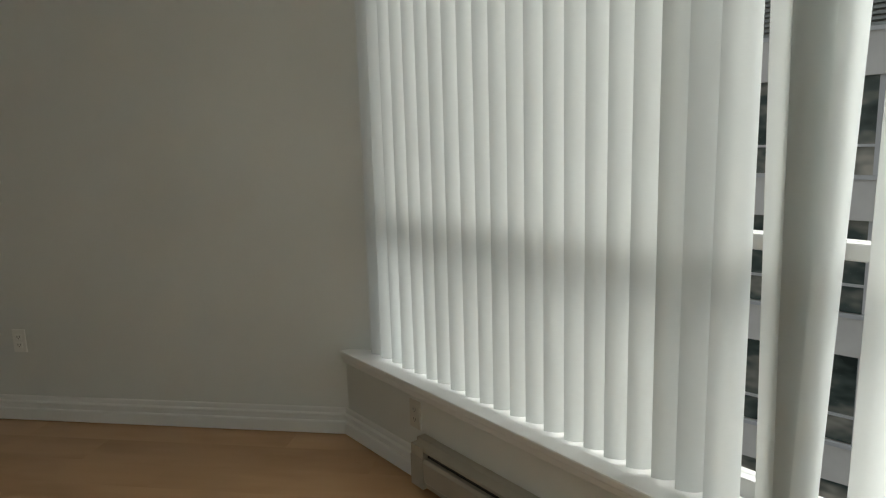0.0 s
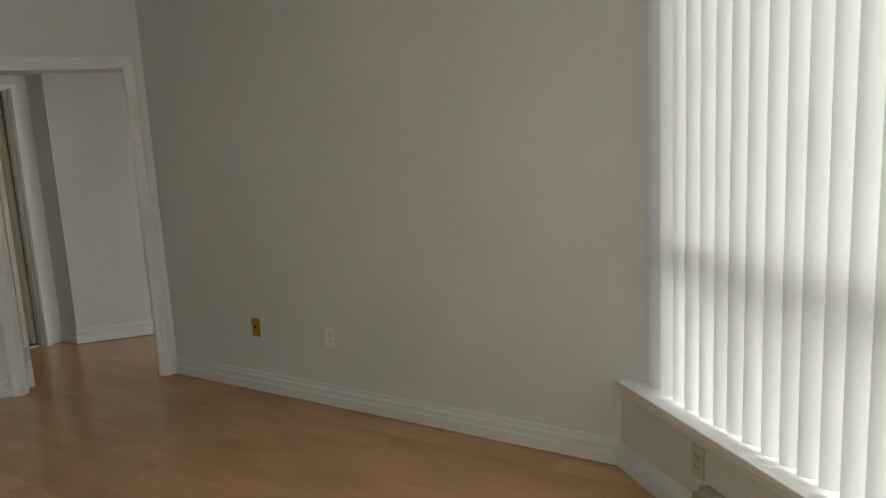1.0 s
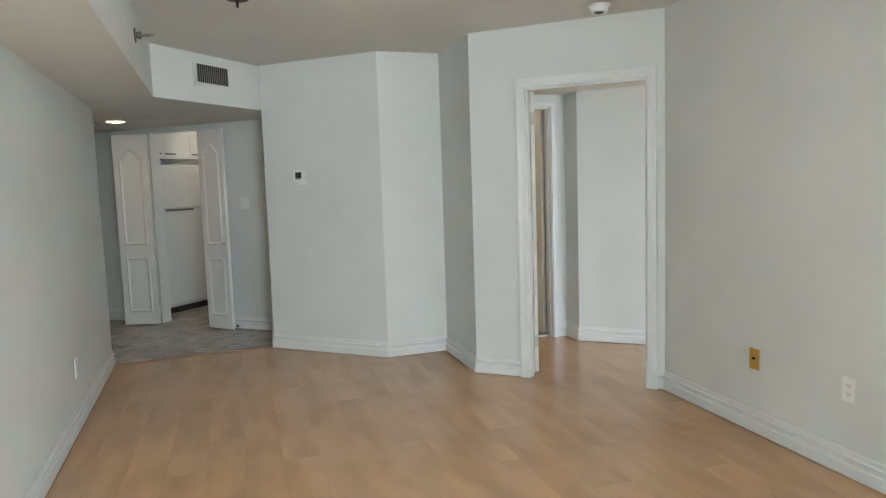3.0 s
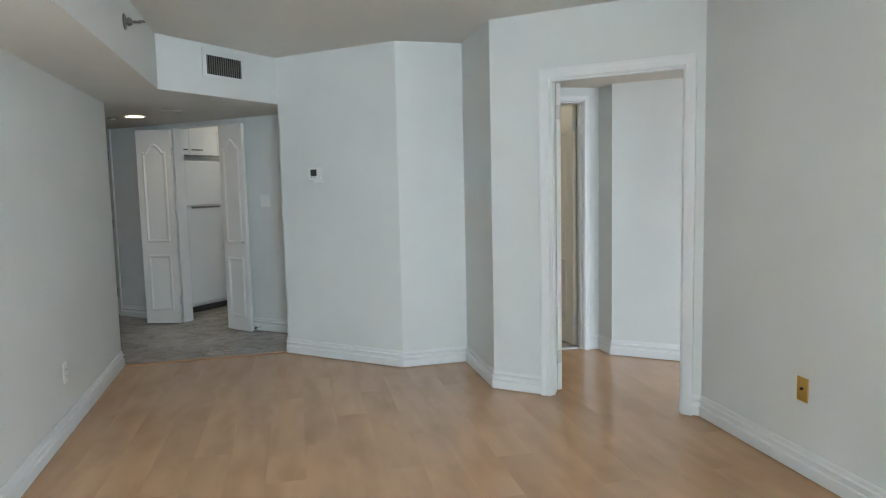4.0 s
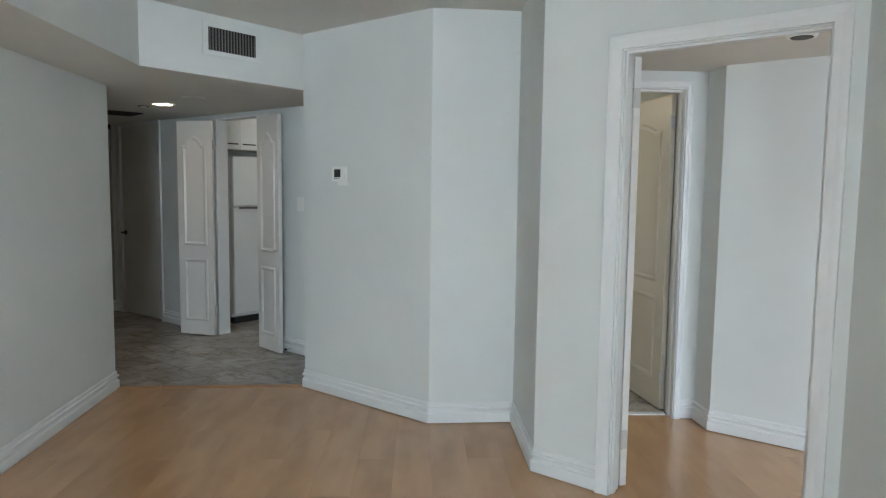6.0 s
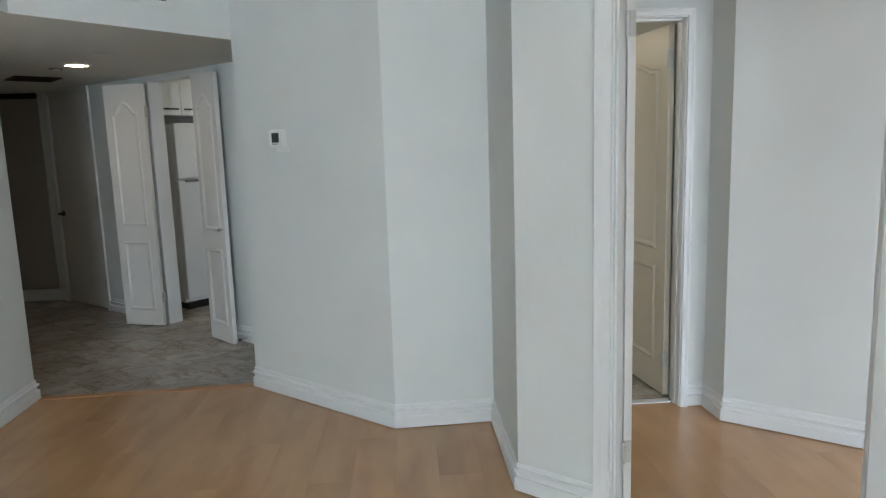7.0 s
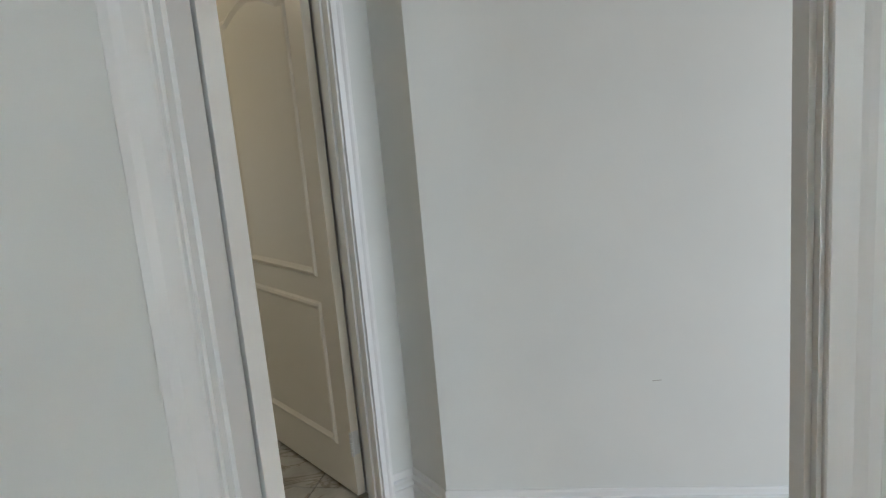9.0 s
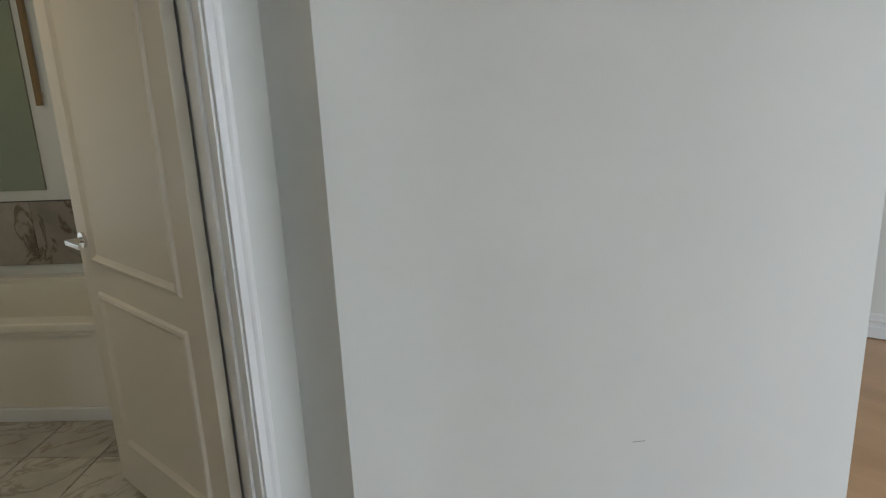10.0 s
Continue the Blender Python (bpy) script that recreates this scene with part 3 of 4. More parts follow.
def heater():
    e = thing("baseboard_heater", wmat(0.585, 0.0, 0.0), "beige enamelled electric baseboard heater under the window", "heater")
    prof = [(0.0, 0.030), (0.0, 0.205), (0.035, 0.205), (0.062, 0.188), (0.064, 0.178), (0.036, 0.178), (0.034, 0.150), (0.060, 0.150), (0.068, 0.138), (0.064, 0.060), (0.054, 0.046), (0.054, 0.030)]

    def body(x0, x1, grow=0.0):
        bm = bmesh.new()
        n = len(prof)
        ring = [[bm.verts.new((x, 0.017 - y - (grow if y > 0.02 else 0), z + (grow if z > 0.17 else 0))) for y, z in prof] for x in (x0, x1)]
        for k in range(n):
            j = (k + 1) % n
            bm.faces.new((ring[0][k], ring[0][j], ring[1][j], ring[1][k]))
        bm.faces.new(ring[0])
        bm.faces.new(ring[1][::-1])
        return bm

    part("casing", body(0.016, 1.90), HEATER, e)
    for x0, x1 in ((0.0, 0.075), (1.90, 1.975)):
        cap = bmesh.new()
        prism(cap, [(x0, 0.017), (x1, 0.017), (x1, -0.053), (x0, -0.053)], 0.028, 0.150)
        prism(cap, [(x0, 0.017), (x1, 0.017), (x1, -0.049), (x0, -0.049)], 0.150, 0.1915)
        prism(cap, [(x0, 0.017), (x1, 0.017), (x1, -0.020), (x0, -0.020)], 0.1915, 0.2065)
        part("end_cap", cap, HEATER, e, "folded sheet metal end cap")
    # black strip in the recess paints the shade under the lid
    part("slot", box(bmesh.new(), 0.08, -0.030, 0.152, 1.89, -0.018, 0.177), SLOT, e, "black strip for the shade in the air slot")


heater()


# ---- small wall and ceiling things ----
def plate(name, m, label, category, material, w=0.070, h=0.115, kind="outlet"):
    """A cover plate; m has x along the wall, y out of it."""
    e = thing(name, m, label, category)
    part("cover", box(bmesh.new(), -w / 2, 0.0, -h / 2, w / 2, 0.006, h / 2, None, 0.0025), material, e)
    if kind == "outlet":
        for z in (-0.020, 0.020):
            part("socket", box(bmesh.new(), -0.017, 0.006, z - 0.014, 0.017, 0.008, z + 0.014, None, 0.0015), material, e)
            bm = bmesh.new()
            for x in (-0.007, 0.007):
                box(bm, x - 0.0012, 0.0079, z - 0.003, x + 0.0012, 0.0086, z + 0.006)
            disc(bm, 0.0025, 0.0, 0.0007, pose(0, 0.0079, z - 0.008, -90), 8)
            part("slots", bm, SLOT, e)
    elif kind == "jack":
        disc_bm = disc(bmesh.new(), 0.008, 0, 0.010, pose(0, 0.005, 0.004, -90), 12, 0.006)
        part("connector", disc_bm, BRONZE, e, "dark cable connector")
        for z in (-0.042, 0.042):
            part("screw", disc(bmesh.new(), 0.003, 0, 0.0012, pose(0, 0.006, z, -90), 8), BRASS, e)
    elif kind == "switch":
        for x in (-0.023, 0.023):
            part("rocker", box(bmesh.new(), x - 0.0165, 0.006, -0.033, x + 0.0165, 0.010, 0.033, None, 0.002), PLASTIC, e)
    return e


MA = wall_frame((3.0, 1.1), AWB)
plate("cable_outlet", MA @ pose(3.415 - 1.1, 0.001, 0.407), "brass cable jack plate on the plain wall", "wall plate", BRASS, kind="jack")
plate("power_outlet", MA @ pose(2.822 - 1.1, 0.001, 0.409), "white duplex power outlet on the plain wall", "outlet", PLASTIC)
ML = wall_frame(LB, LEFT_FAR)
plate("power_outlet", ML @ pose(1.52, 0.001, 0.36), "white duplex power outlet on a white wall", "outlet", PLASTIC)
plate("power_outlet", wmat(0.532, -0.018, 0.270) @ pose(0, 0, 0, 0, 0, 180) @ pose(0, 0.001, 0), "almond duplex power outlet under the window sill", "outlet", BEIGE)
plate("light_switch", wall_frame(K1, K0) @ pose(KL - 3.107, 0.001, 1.28), "white double rocker switch on the hall wall", "switch", PLASTIC, 0.115, 0.115, "switch")


def thermostat():
    e = thing("thermostat", wall_frame(P1, P0) @ pose(0.777, 0.001, 1.50), "white thermostat with a dark display on the wall", "thermostat")
    part("back_plate", box(bmesh.new(), -0.064, 0.0, -0.040, 0.064, 0.008, 0.060, None, 0.003), PLASTIC, e)
    part("body", box(bmesh.new(), -0.058, 0.008, -0.034, 0.060, 0.026, 0.056, None, 0.005), PLASTIC, e)
    part("screen", box(bmesh.new(), -0.026, 0.0255, -0.012, 0.034, 0.0275, 0.041, None, 0.001), LCD, e, "dark display")
    bm = bmesh.new()
    for k in range(3):
        box(bm, -0.014 + k * 0.018, 0.0255, -0.022, -0.002 + k * 0.018, 0.0275, -0.017)
    part("buttons", bm, SLOT, e)
    part("base", box(bmesh.new(), -0.072, 0.0, -0.064, 0.016, 0.015, -0.038, None, 0.003), PLASTIC, e)


thermostat()


def wall_vent():
    a, b = Vector(SOFFIT[1]), Vector(SOFFIT[2])
    # x runs along the bulkhead, y out of it into the room
    m = wall_frame(b, a)
    n = (b - a).length
    e = thing("wall_vent", m @ pose(n - 0.591, 0.001, 2.310), "white wall grille with dark upright slots on the bulkhead", "vent")
    for x0, x1, z0, z1 in ((-0.205, 0.205, 0.069, 0.115), (-0.205, 0.205, -0.098, -0.069), (-0.205, -0.167, -0.069, 0.069), (0.167, 0.205, -0.069, 0.069)):
        part("frame", box(bmesh.new(), x0, 0.0, z0, x1, 0.005, z1), WALL, e)
    # flat black sheet paints the shade between the slats
    part("slat_shade", box(bmesh.new(), -0.167, 0.0004, -0.069, 0.167, 0.0014, 0.069), DARK, e, "black sheet for the shade behind the slats")
    for k in range(16):
        x = -0.157 + k * 0.0209
        part("slat", box(bmesh.new(), -0.0036, 0.0012, -0.068, 0.0036, 0.004, 0.068, pose(x, 0.0006, 0, 0, 0, 0)), GREYMETAL, e)


wall_vent()


def sprinkler():
    a, b = Vector(SOFFIT[0]), Vector(SOFFIT[1])
    f = (4.72 - a.y) / (b.y - a.y)
    p = a + (b - a) * f
    e = thing("sidewall_sprinkler", wall_frame(b, a) @ pose((b - p).length, 0.0, 2.300), "chrome sidewall fire sprinkler on the bulkhead", "sprinkler")
    e.scale = (1.3, 1.3, 1.3)
    part("escutcheon", disc(bmesh.new(), 0.034, 0, 0.006, pose(0, 0.0, 0, -90), 24, 0.028), DARKCHROME, e)
    bm = disc(bmesh.new(), 0.013, 0.004, 0.030, pose(0, 0, 0, -90), 12)
    disc(bm, 0.017, 0.014, 0.024, pose(0, 0, 0, -90), 6)
    part("nozzle", bm, DARKCHROME, e)
    bm = bmesh.new()
    for x in (-0.012, 0.012):
        box(bm, x - 0.002, 0.028, -0.003, x + 0.002, 0.062, 0.003)
    disc(bm, 0.003, 0.028, 0.060, pose(0, 0, 0, -90), 8)
    part("frame_arms", bm, DARKCHROME, e)
    part("deflector", box(bmesh.new(), -0.016, 0.058, 0.001, 0.016, 0.080, 0.004), DARKCHROME, e)


sprinkler()


def ceiling_bits():
    e = thing("smoke_detector", pose(2.559, 4.235, H - 0.001, 180), "round white smoke detector on the ceiling", "smoke detector")
    part("base", disc(bmesh.new(), 0.070, 0, 0.014, None, 32), PLASTIC, e)
    part("body", disc(bmesh.new(), 0.058, 0.014, 0.046, None, 32, 0.050), PLASTIC, e)
    part("slot", disc(bmesh.new(), 0.030, 0.046, 0.049, None, 24, 0.026), SLOT, e, "dark sensor opening")
    e = thing("ceiling_canopy", pose(0.445, 4.42, H - 0.001, 180), "dark bronze ceiling canopy with a capped stem", "ceiling fitting")
    part("canopy", disc(bmesh.new(), 0.078, 0, 0.018, None, 32, 0.060), BRONZE, e)
    part("stem", disc(bmesh.new(), 0.009, 0.018, 0.060, None, 12, 0.007), BRONZE, e)
    e = thing("recessed_downlight", pose(-0.680, 7.455, HS - 0.001, 180), "lit round downlight in the hall ceiling", "ceiling light")
    part("trim_ring", sweep(bmesh.new(), [(0.082 * math.cos(k * math.pi / 16), 0.082 * math.sin(k * math.pi / 16)) for k in range(32)], [(-0.012, 0.0), (-0.010, 0.006), (0.004, 0.008), (0.012, 0.0)], None, True), PLASTIC, e)
    part("lens", disc(bmesh.new(), 0.070, 0, 0.004, None, 32), GLOW, e, "glowing frosted lens")
    e = thing("ceiling_speaker", pose(-0.905, 7.63, HS - 0.001, 180), "small dark round fitting in the hall ceiling", "ceiling fitting")
    part("ring", disc(bmesh.new(), 0.050, 0, 0.006, None, 28, 0.044), GREYMETAL, e)
    part("centre", disc(bmesh.new(), 0.024, 0.006, 0.012, None, 20), PLASTIC, e)
    e = thing("ceiling_cover", pose(-0.30, 7.05, HS - 0.001, 180), "flat white round cover on the hall ceiling", "ceiling fitting")
    part("cover", disc(bmesh.new(), 0.085, 0, 0.006, None, 28, 0.078), CEIL, e)
    e = thing("ceiling_vent", pose(-1.373, 8.214, HS - 0.001, 180, 0, 40), "dark square air grille in the hall ceiling", "vent")
    for x0, y0, x1, y1 in ((-0.17, -0.17, 0.17, -0.15), (-0.17, 0.15, 0.17, 0.17), (-0.17, -0.15, -0.15, 0.15), (0.15, -0.15, 0.17, 0.15)):
        part("frame", box(bmesh.new(), x0, y0, 0, x1, y1, 0.008), BRONZE, e)
    # black sheet again for the shade inside the grille
    part("backing", box(bmesh.new(), -0.15, -0.15, 0, 0.15, 0.15, 0.002), DARK, e)
    for k in range(11):
        part("slat", box(bmesh.new(), -0.15, -0.008, 0.0025, 0.15, 0.008, 0.004, pose(0, -0.137 + k * 0.0274, 0.002, 25)), BRONZE, e)
    e = thing("bedroom_detector", pose(3.16, 4.91, HB - 0.001, 180), "flat round white fitting on the bedroom ceiling", "ceiling fitting")
    part("base", disc(bmesh.new(), 0.070, 0, 0.012, None, 28, 0.062), PLASTIC, e)
    part("rim", disc(bmesh.new(), 0.050, 0.012, 0.015, None, 28, 0.046), BRONZE, e)


ceiling_bits()


def door_stop():
    e = thing("door_stop", wall_frame(K1, K0) @ pose(KL - 2.99, 0.017, 0.045), "small steel door stop on the hall baseboard", "door stop")
    part("post", disc(bmesh.new(), 0.005, 0, 0.065, pose(0, 0, 0, -90), 10), CHROME, e)
    part("bumper", disc(bmesh.new(), 0.010, 0.065, 0.080, pose(0, 0, 0, -90), 12), SLOT, e, "black rubber tip")


door_stop()


# ---- hall far wall: closet front ----
def closet():
    m = wall_frame(K0, (-3.39, 9.44))
    e = thing("sliding_closet", m @ pose(0.05, 0.003, 0), "closet panel greyed by the hall's shade, with a dark top track", "closet")
    # the panel's grey holds the shade of the hall's far end
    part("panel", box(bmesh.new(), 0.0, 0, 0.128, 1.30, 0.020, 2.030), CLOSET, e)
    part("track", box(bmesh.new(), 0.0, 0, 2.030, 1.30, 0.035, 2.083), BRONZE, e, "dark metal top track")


closet()


# ---- kitchen ----
FA, FB = Vector((-0.470, 8.735)), Vector((-0.27, 8.955))


def fridge():
    m = wall_frame(FA, FB)
    e = thing("refrigerator", m, "white top-freezer refrigerator in the kitchen", "refrigerator")
    part("cabinet", box(bmesh.new(), 0.0, 0.065, 0.06, 0.70, 0.68, 1.715, None, 0.006), ENAMEL, e)
    part("freezer_door", box(bmesh.new(), 0.0, 0.0, 1.222, 0.70, 0.060, 1.725, None, 0.012), ENAMEL, e)
    part("door", box(bmesh.new(), 0.0, 0.0, 0.10, 0.70, 0.060, 1.206, None, 0.012), ENAMEL, e)
    part("kick_plate", box(bmesh.new(), 0.01, 0.03, 0.0, 0.69, 0.66, 0.06), SLOT, e, "dark toe grille")
    bm = bmesh.new()
    box(bm, 0.06, -0.022, 1.190, 0.46, -0.004, 1.212, None, 0.004)
    part("handle", bm, GREYMETAL, e, "grey handle strip")


fridge()


def wall_cabinet():
    m = wall_frame(FA, FB)
    e = thing("wall_cabinet", m @ pose(0, 0.02, 1.795), "white laminate cabinet hung over the refrigerator", "cabinet")
    part("body", box(bmesh.new(), -0.32, 0.020, 0.0, 0.75, 0.36, 0.44), ENAMEL, e)
    for x0, x1 in ((-0.318, 0.098), (0.102, 0.500), (0.504, 0.748)):
        d = part("door", box(bmesh.new(), x0, 0.0, 0.002, x1, 0.018, 0.290, None, 0.002), ENAMEL, e)
        h = x1 - 0.175 if x0 < 0 else x0 + 0.025
        part("handle", box(bmesh.new(), h, -0.014, 0.050, h + 0.15, -0.001, 0.062, None, 0.002), BRONZE, d, "dark bar handle")


wall_cabinet()


# ---- bathroom ----
def tub():
    m = wall_frame(TA, TB)
    e = thing("bathtub", m, "white apron bathtub set across the bathroom corner", "bathtub")
    x0, x1 = -1.15, 0.85
    part("apron", box(bmesh.new(), x0, 0.0, 0.062, x1, 0.03, 0.390, None, 0.004), TUB, e)
    part("plinth", box(bmesh.new(), x0, -0.012, 0.0, x1, 0.02, 0.060, None, 0.003), TRIM, e, "white plinth strip")
    part("bead", box(bmesh.new(), x0, -0.008, 0.390, x1, 0.02, 0.406, None, 0.003), TUB, e)
    rim = bmesh.new()
    for a, b, c, d in ((x0, -0.014, x1, 0.085), (x0, 0.655, x1, 0.735), (x0, 0.085, x0 + 0.10, 0.655), (x1 - 0.10, 0.085, x1, 0.655)):
        box(rim, a, b, 0.406, c, d, 0.445, None, 0.008)
    part("rim", rim, TUB, e)
    bm = bmesh.new()
    lo = [(x0 + 0.22, 0.16), (x1 - 0.18, 0.16), (x1 - 0.18, 0.58), (x0 + 0.22, 0.58)]
    hi = [(x0 + 0.095, 0.08), (x1 - 0.095, 0.08), (x1 - 0.095, 0.66), (x0 + 0.095, 0.66)]
    a = [bm.verts.new((*p, 0.10)) for p in lo]
    b = [bm.verts.new((*p, 0.44)) for p in hi]
    bm.faces.new(a)
    for k in range(4):
        bm.faces.new((a[k], a[(k + 1) % 4], b[(k + 1) % 4], b[k]))
    part("basin", bm, TUB, e)
    # tiled splashback on the wall behind
    t = link("splashback", box(bmesh.new(), -1.2, 0.7305, 0.496, 1.0, 0.7385, 0.832, m), GROUT, kind="structure", label="brown marble tile band over the bathtub")
    for k in range(8):
        bm = box(bmesh.new(), -1.19 + k * 0.27, 0.724, 0.499, -1.19 + k * 0.27 + 0.267, 0.732, 0.828, m)
        part("tile", bm, TILE_WALL, t)
    part("edge_trim", box(bmesh.new(), -1.2, 0.722, 0.829, 1.0, 0.732, 0.833, m), SLOT, t, "thin dark edge strip")
    e = thing("wall_mirror", m @ pose(-0.015, 0.739, 0.885), "frameless mirror over the bathtub", "mirror")
    part("silvering", box(bmesh.new(), -1.0, -0.006, 0, 0.0, -0.0005, 1.1), MIRROR, e)
    part("edge", box(bmesh.new(), 0.0005, -0.006, 0, 0.004, -0.0005, 1.1), GREYMETAL, e)
    e = thing("grab_bar", m @ pose(0.06, 0.739, 1.30), "brown wooden upright bar on the bathroom wall", "grab bar")
    part("bar", box(bmesh.new(), -0.014, -0.045, 0.0, 0.014, -0.020, 0.60, None, 0.005), WOODBAR, e)
    for z in (0.05, 0.55):
        part("bracket", box(bmesh.new(), -0.008, -0.020, z - 0.012, 0.008, -0.0005, z + 0.012), CHROME, e)


tub()


def kitchen_lamp():
    p = kp(2.1) + KN * 1.15
    e = thing("kitchen_light", pose(p.x, p.y, 2.249, 180, 0, 40), "lit flat kitchen ceiling light", "ceiling light")
    part("tray", box(bmesh.new(), -0.32, -0.16, 0, 0.32, 0.16, 0.03, None, 0.004), PLASTIC, e)
    part("diffuser", box(bmesh.new(), -0.30, -0.14, 0.03, 0.30, 0.14, 0.07, None, 0.01), KITCHENGLOW, e, "glowing opal diffuser")


kitchen_lamp()


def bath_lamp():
    # no fixture is in view; added for the bathroom's warm cast
    e = thing("bathroom_light", pose(2.15, 7.1, HB + 0.009, 180), "round frosted bathroom ceiling light, added out of view", "ceiling light")
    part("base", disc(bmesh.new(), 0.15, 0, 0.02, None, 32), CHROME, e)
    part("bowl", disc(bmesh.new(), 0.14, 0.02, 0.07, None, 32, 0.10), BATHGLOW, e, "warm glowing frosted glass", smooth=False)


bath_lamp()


# ---- the building across the street ----
def facade():
    away = 13.5
    c = win(2.0, -away, 0)
    m = pose(c.x, c.y, 0, 0, 0, math.degrees(math.atan2(WD.y, WD.x)) + 8.0)
    e = thing("apartment_building", m, "pale apartment building with bands of windows across the street", "building")
    width, storey, base = 26.0, 2.75, -24.0
    part("structure", box(bmesh.new(), -width / 2, 0.30, base, width / 2, 8.0, 5.0), CONCRETE, e)
    for k in range(-6, 2):
        z = -0.55 + k * storey
        part("spandrel", box(bmesh.new(), -width / 2, 0.0, z, width / 2, 0.32, z + 0.85, None, 0.01), CONCRETE, e, "pale concrete spandrel band")
        part("ledge", box(bmesh.new(), -width / 2, -0.05, z + 0.80, width / 2, 0.05, z + 0.88), ALU, e)
        if k >= 1:
            for j in range(19):
                zz = z + 0.90 + j * 0.10
                part("louvre", box(bmesh.new(), -width / 2, 0.08, zz, width / 2, 0.22, zz + 0.055), FACADE_GREY, e)
            continue
        for j in range(21):
            x = -width / 2 + j * 1.22
            win_p = part("window", box(bmesh.new(), x + 0.04, 0.12, z + 0.88, x + 1.19, 0.14, z + storey), FACADE_GLASS, e, "dark glass with beige reflections painted into its colour")
            bm = bmesh.new()
            for a, b, lo, hi in ((x - 0.04, x + 0.05, 0.86, storey), (x + 0.59, x + 0.63, 0.88, storey), (x + 0.05, x + 1.19, 1.42, 1.47)):
                box(bm, a, 0.06, z + lo, b, 0.12, z + hi)
            part("frame", bm, ALU, win_p, "white window frame")
    g = bmesh.new()
    prism(g, [(-300, -300), (300, -300), (300, 300), (-300, 300)], -24.3, -24.0)
    link("ground", g, STREET, kind="structure", label="grey asphalt street far below")


facade()

# ---- floors ----
floor = link("floor", prism(bmesh.new(), [(-0.45, -2.6), tuple(win(-0.16, -0.24, 0)[:2]), (7.40, 1.14), (5.66, 6.86), (4.0, 6.86), (3.0, 5.955), (2.0, 5.955), (0.62, 6.54), (-0.8, 6.46)], -0.009, -0.006),
             SLOT, kind="structure", label="pale maple laminate plank floor")
PLANK_W, PLANK_L = 0.192, 1.285


def plank_end(x):
    return 6.505 + 0.053 * (x + 0.655) if x < 0.64 else 6.45 if x < 1.55 else 5.955 if x < 3.2 else 6.80


def clip(poly, nx, ny, d):
    """The part of a convex polygon where nx*x + ny*y < d."""
    out = []
    for k in range(len(poly)):
        p, q = poly[k], poly[(k + 1) % len(poly)]
        dp, dq = nx * p[0] + ny * p[1] - d, nx * q[0] + ny * q[1] - d
        if dp <= 0:
            out.append(p)
        if dp * dq < 0:
            t = dp / (dp - dq)
            out.append((p[0] + (q[0] - p[0]) * t, p[1] + (q[1] - p[1]) * t))
    return out


def plank(x0, x1, y0, y1):
    g = 0.00012
    bm = bmesh.new()
    ea, eb = min(y1 - g, plank_end(x0)), min(y1 - g, plank_end(x1) if not (x0 < 0.64 <= x1) else plank_end(x0))
    poly = [(x0 + g, y0 + g), (x1 - g, y0 + g), (x1 - g, eb), (x0 + g, ea)]
    if x0 < 3.0:
        far = win(0, -0.2, 0)
        poly = clip(poly, -WN.x, -WN.y, -(WN.x * far.x + WN.y * far.y))
        if len(poly) < 3:
            return
    poly = clip(poly, 0.9576, 0.2881, 7.40)
    if len(poly) < 3:
        return
    prism(bm, poly, -0.006, 0.0)
    part("plank", bm, FLOORING, floor)


def lay_planks():
    col = 0
    x = -0.62 - PLANK_W
    while x < 7.3:
        y = -2.9 + (col * 0.43) % PLANK_L - PLANK_L
        lo = -2.9 if x < 3.0 else 1.15
        hi = plank_end(x)
        while y < hi - 0.03:
            a, b = max(y, lo), y + PLANK_L
            if b > lo + 0.03:
                plank(x, x + PLANK_W, a, min(b, hi) if x > 3.0 else b)
            y += PLANK_L
        x += PLANK_W
        col += 1


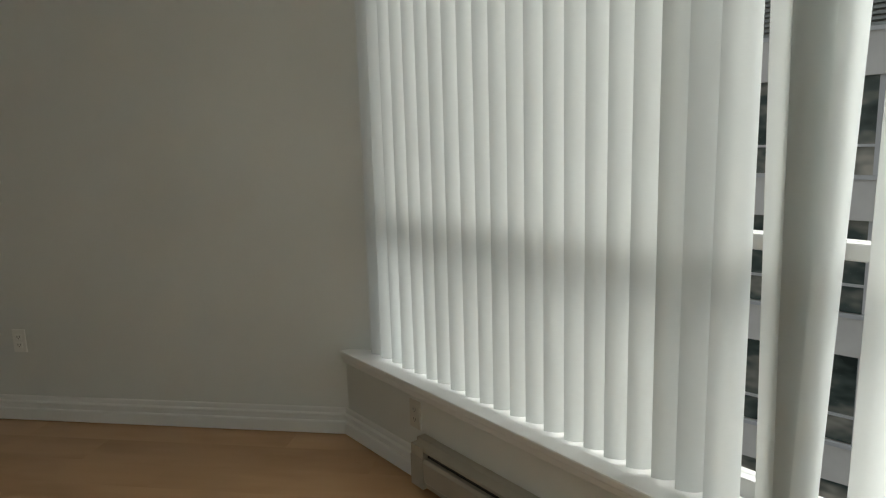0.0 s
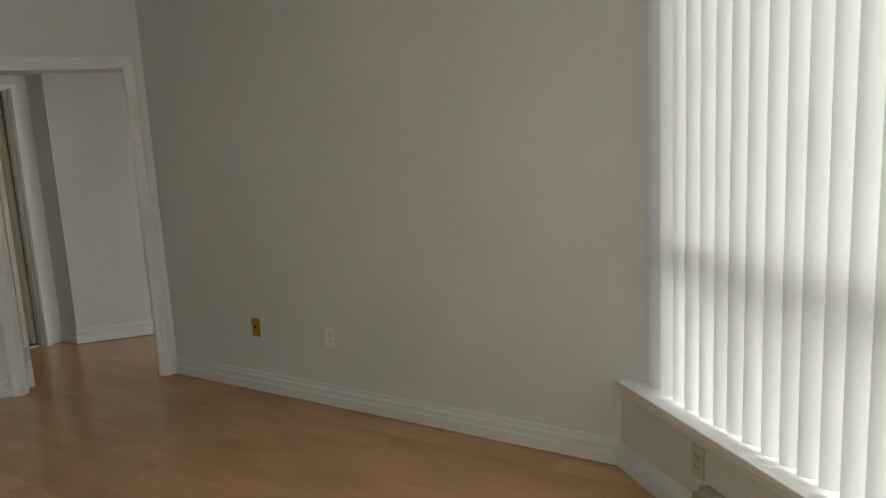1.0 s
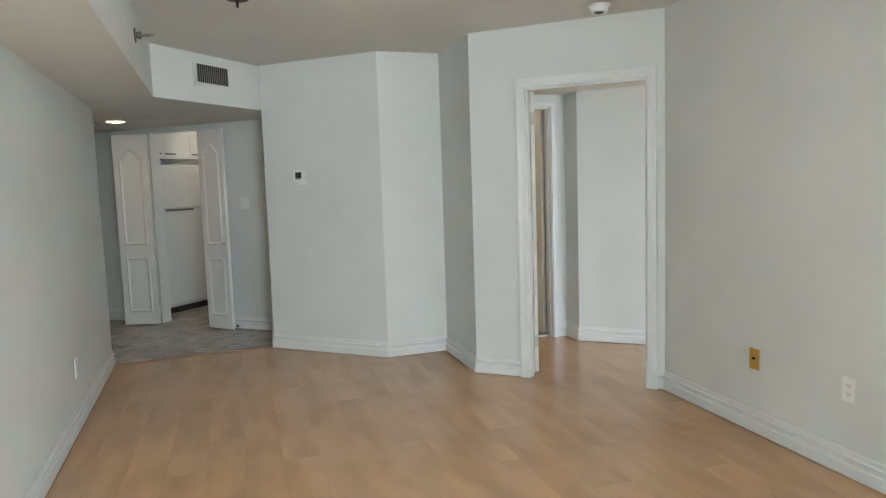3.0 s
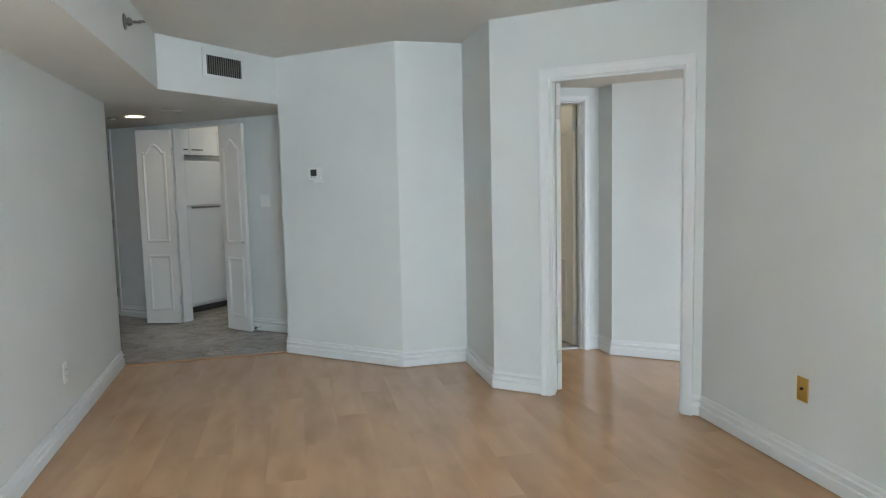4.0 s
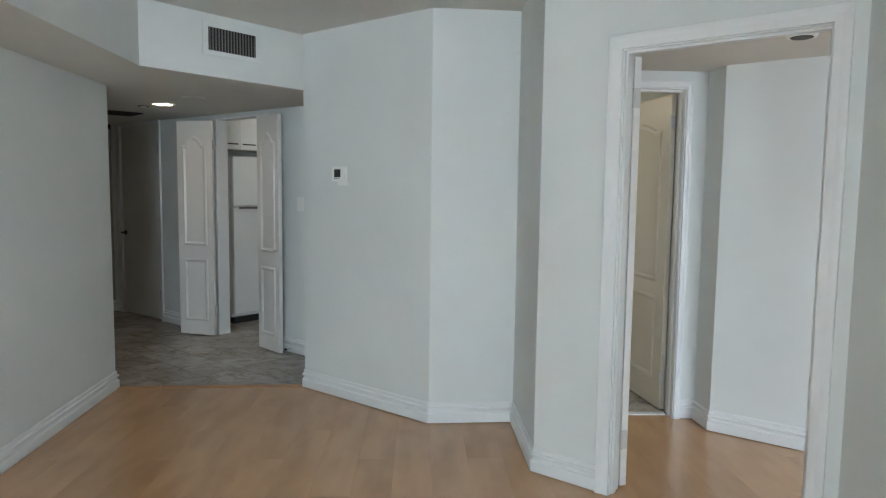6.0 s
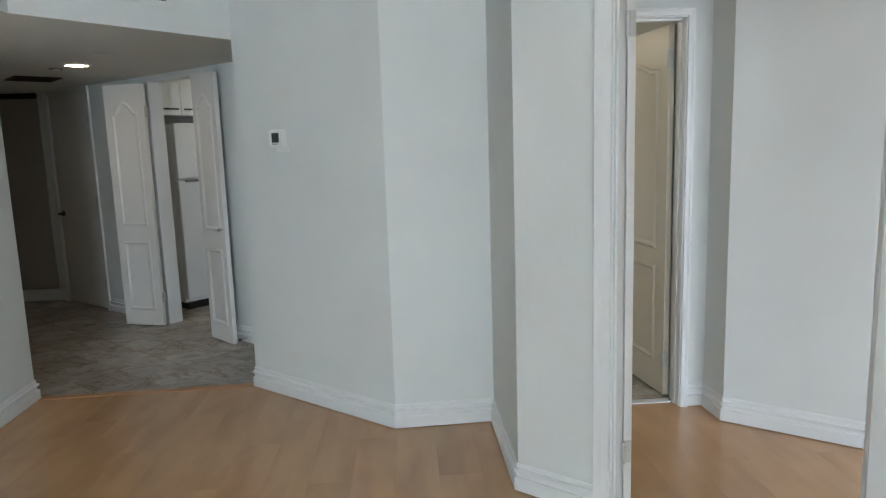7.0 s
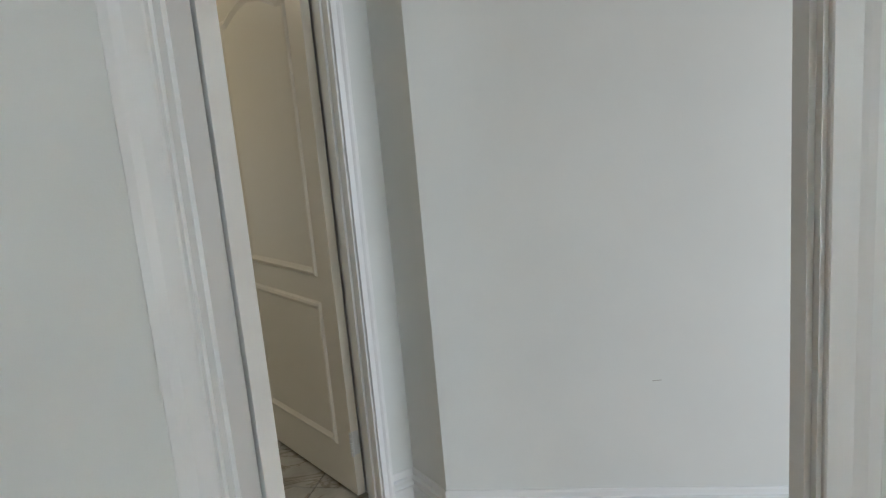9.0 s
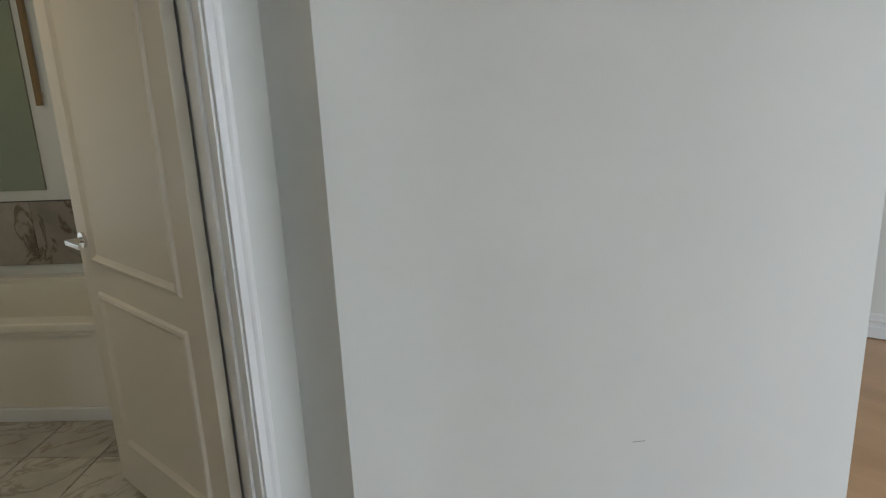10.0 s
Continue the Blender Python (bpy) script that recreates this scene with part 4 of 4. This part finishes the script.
def tile_field(parent, material, origin, angle, size, inside, gap=0.0022):
    """Square tiles laid at an angle; inside: a list of half planes (nx, ny, d) with nx*x + ny*y < d."""
    ca, sa = math.cos(radians(angle)), math.sin(radians(angle))
    for i in range(-16, 17):
        for j in range(-16, 17):
            sq = [(i * size + gap, j * size + gap), ((i + 1) * size - gap, j * size + gap), ((i + 1) * size - gap, (j + 1) * size - gap), (i * size + gap, (j + 1) * size - gap)]
            poly = [(origin[0] + ca * u - sa * v, origin[1] + sa * u + ca * v) for u, v in sq]
            for nx, ny, d in inside:
                poly = clip(poly, nx, ny, d)
                if len(poly) < 3:
                    break
            if len(poly) >= 3:
                area = 0.5 * abs(sum(poly[k - 1][0] * poly[k][1] - poly[k][0] * poly[k - 1][1] for k in range(len(poly))))
                if area > 0.0015:
                    part("tile", prism(bmesh.new(), poly, -0.008, -0.0005), material, parent)


def tile_floors():
    hall = link("floor_hall", prism(bmesh.new(), [(-3.4, 6.2), (-0.7, 6.52), (0.62, 6.58), (0.75, 7.4), (2.6, 9.0), (-0.6, 11.5), (-3.4, 9.6)], -0.0095, -0.004),
                GROUT, kind="structure", label="grey marble tile floor of hall and kitchen")
    tile_field(hall, TILE, (-0.392, 6.587), -41.0, 0.303, [(0.053, -1.0, -6.520 - 0.053 * -0.655), (1, 0, 0.66), (-1, 0, 2.7), (0, 1, 9.6)])
    bath = link("floor_bathroom", prism(bmesh.new(), [(1.6, 5.985), (3.3, 5.985), (3.3, 8.6), (1.6, 9.3)], -0.0095, -0.004),
                GROUT, kind="structure", label="grey marble tile floor of the bathroom")
    tile_field(bath, TILE_BATH, (2.863, 7.058), -43.0, 0.297, [(0, -1, -6.015), (1, 0, 3.3), (-1, 0, -1.62), (0.672, 0.741, 7.56)])
    bm = prism(bmesh.new(), [(LB[0] - 0.01, 6.480), (0.606, 6.548), (0.606, 6.594), (LB[0] - 0.01, 6.526)], -0.005, 0.006)
    link("threshold_hall", bm, THRESH, kind="structure", label="reddish wooden strip between laminate and tile")
    bm = prism(bmesh.new(), [(2.223, 5.945), (3.003, 5.945), (3.003, 5.992), (2.223, 5.992)], -0.005, 0.006)
    link("threshold_bathroom", bm, MARBLE_SILL, kind="structure", label="pale stone strip under the bathroom door")


lay_planks()
tile_floors()
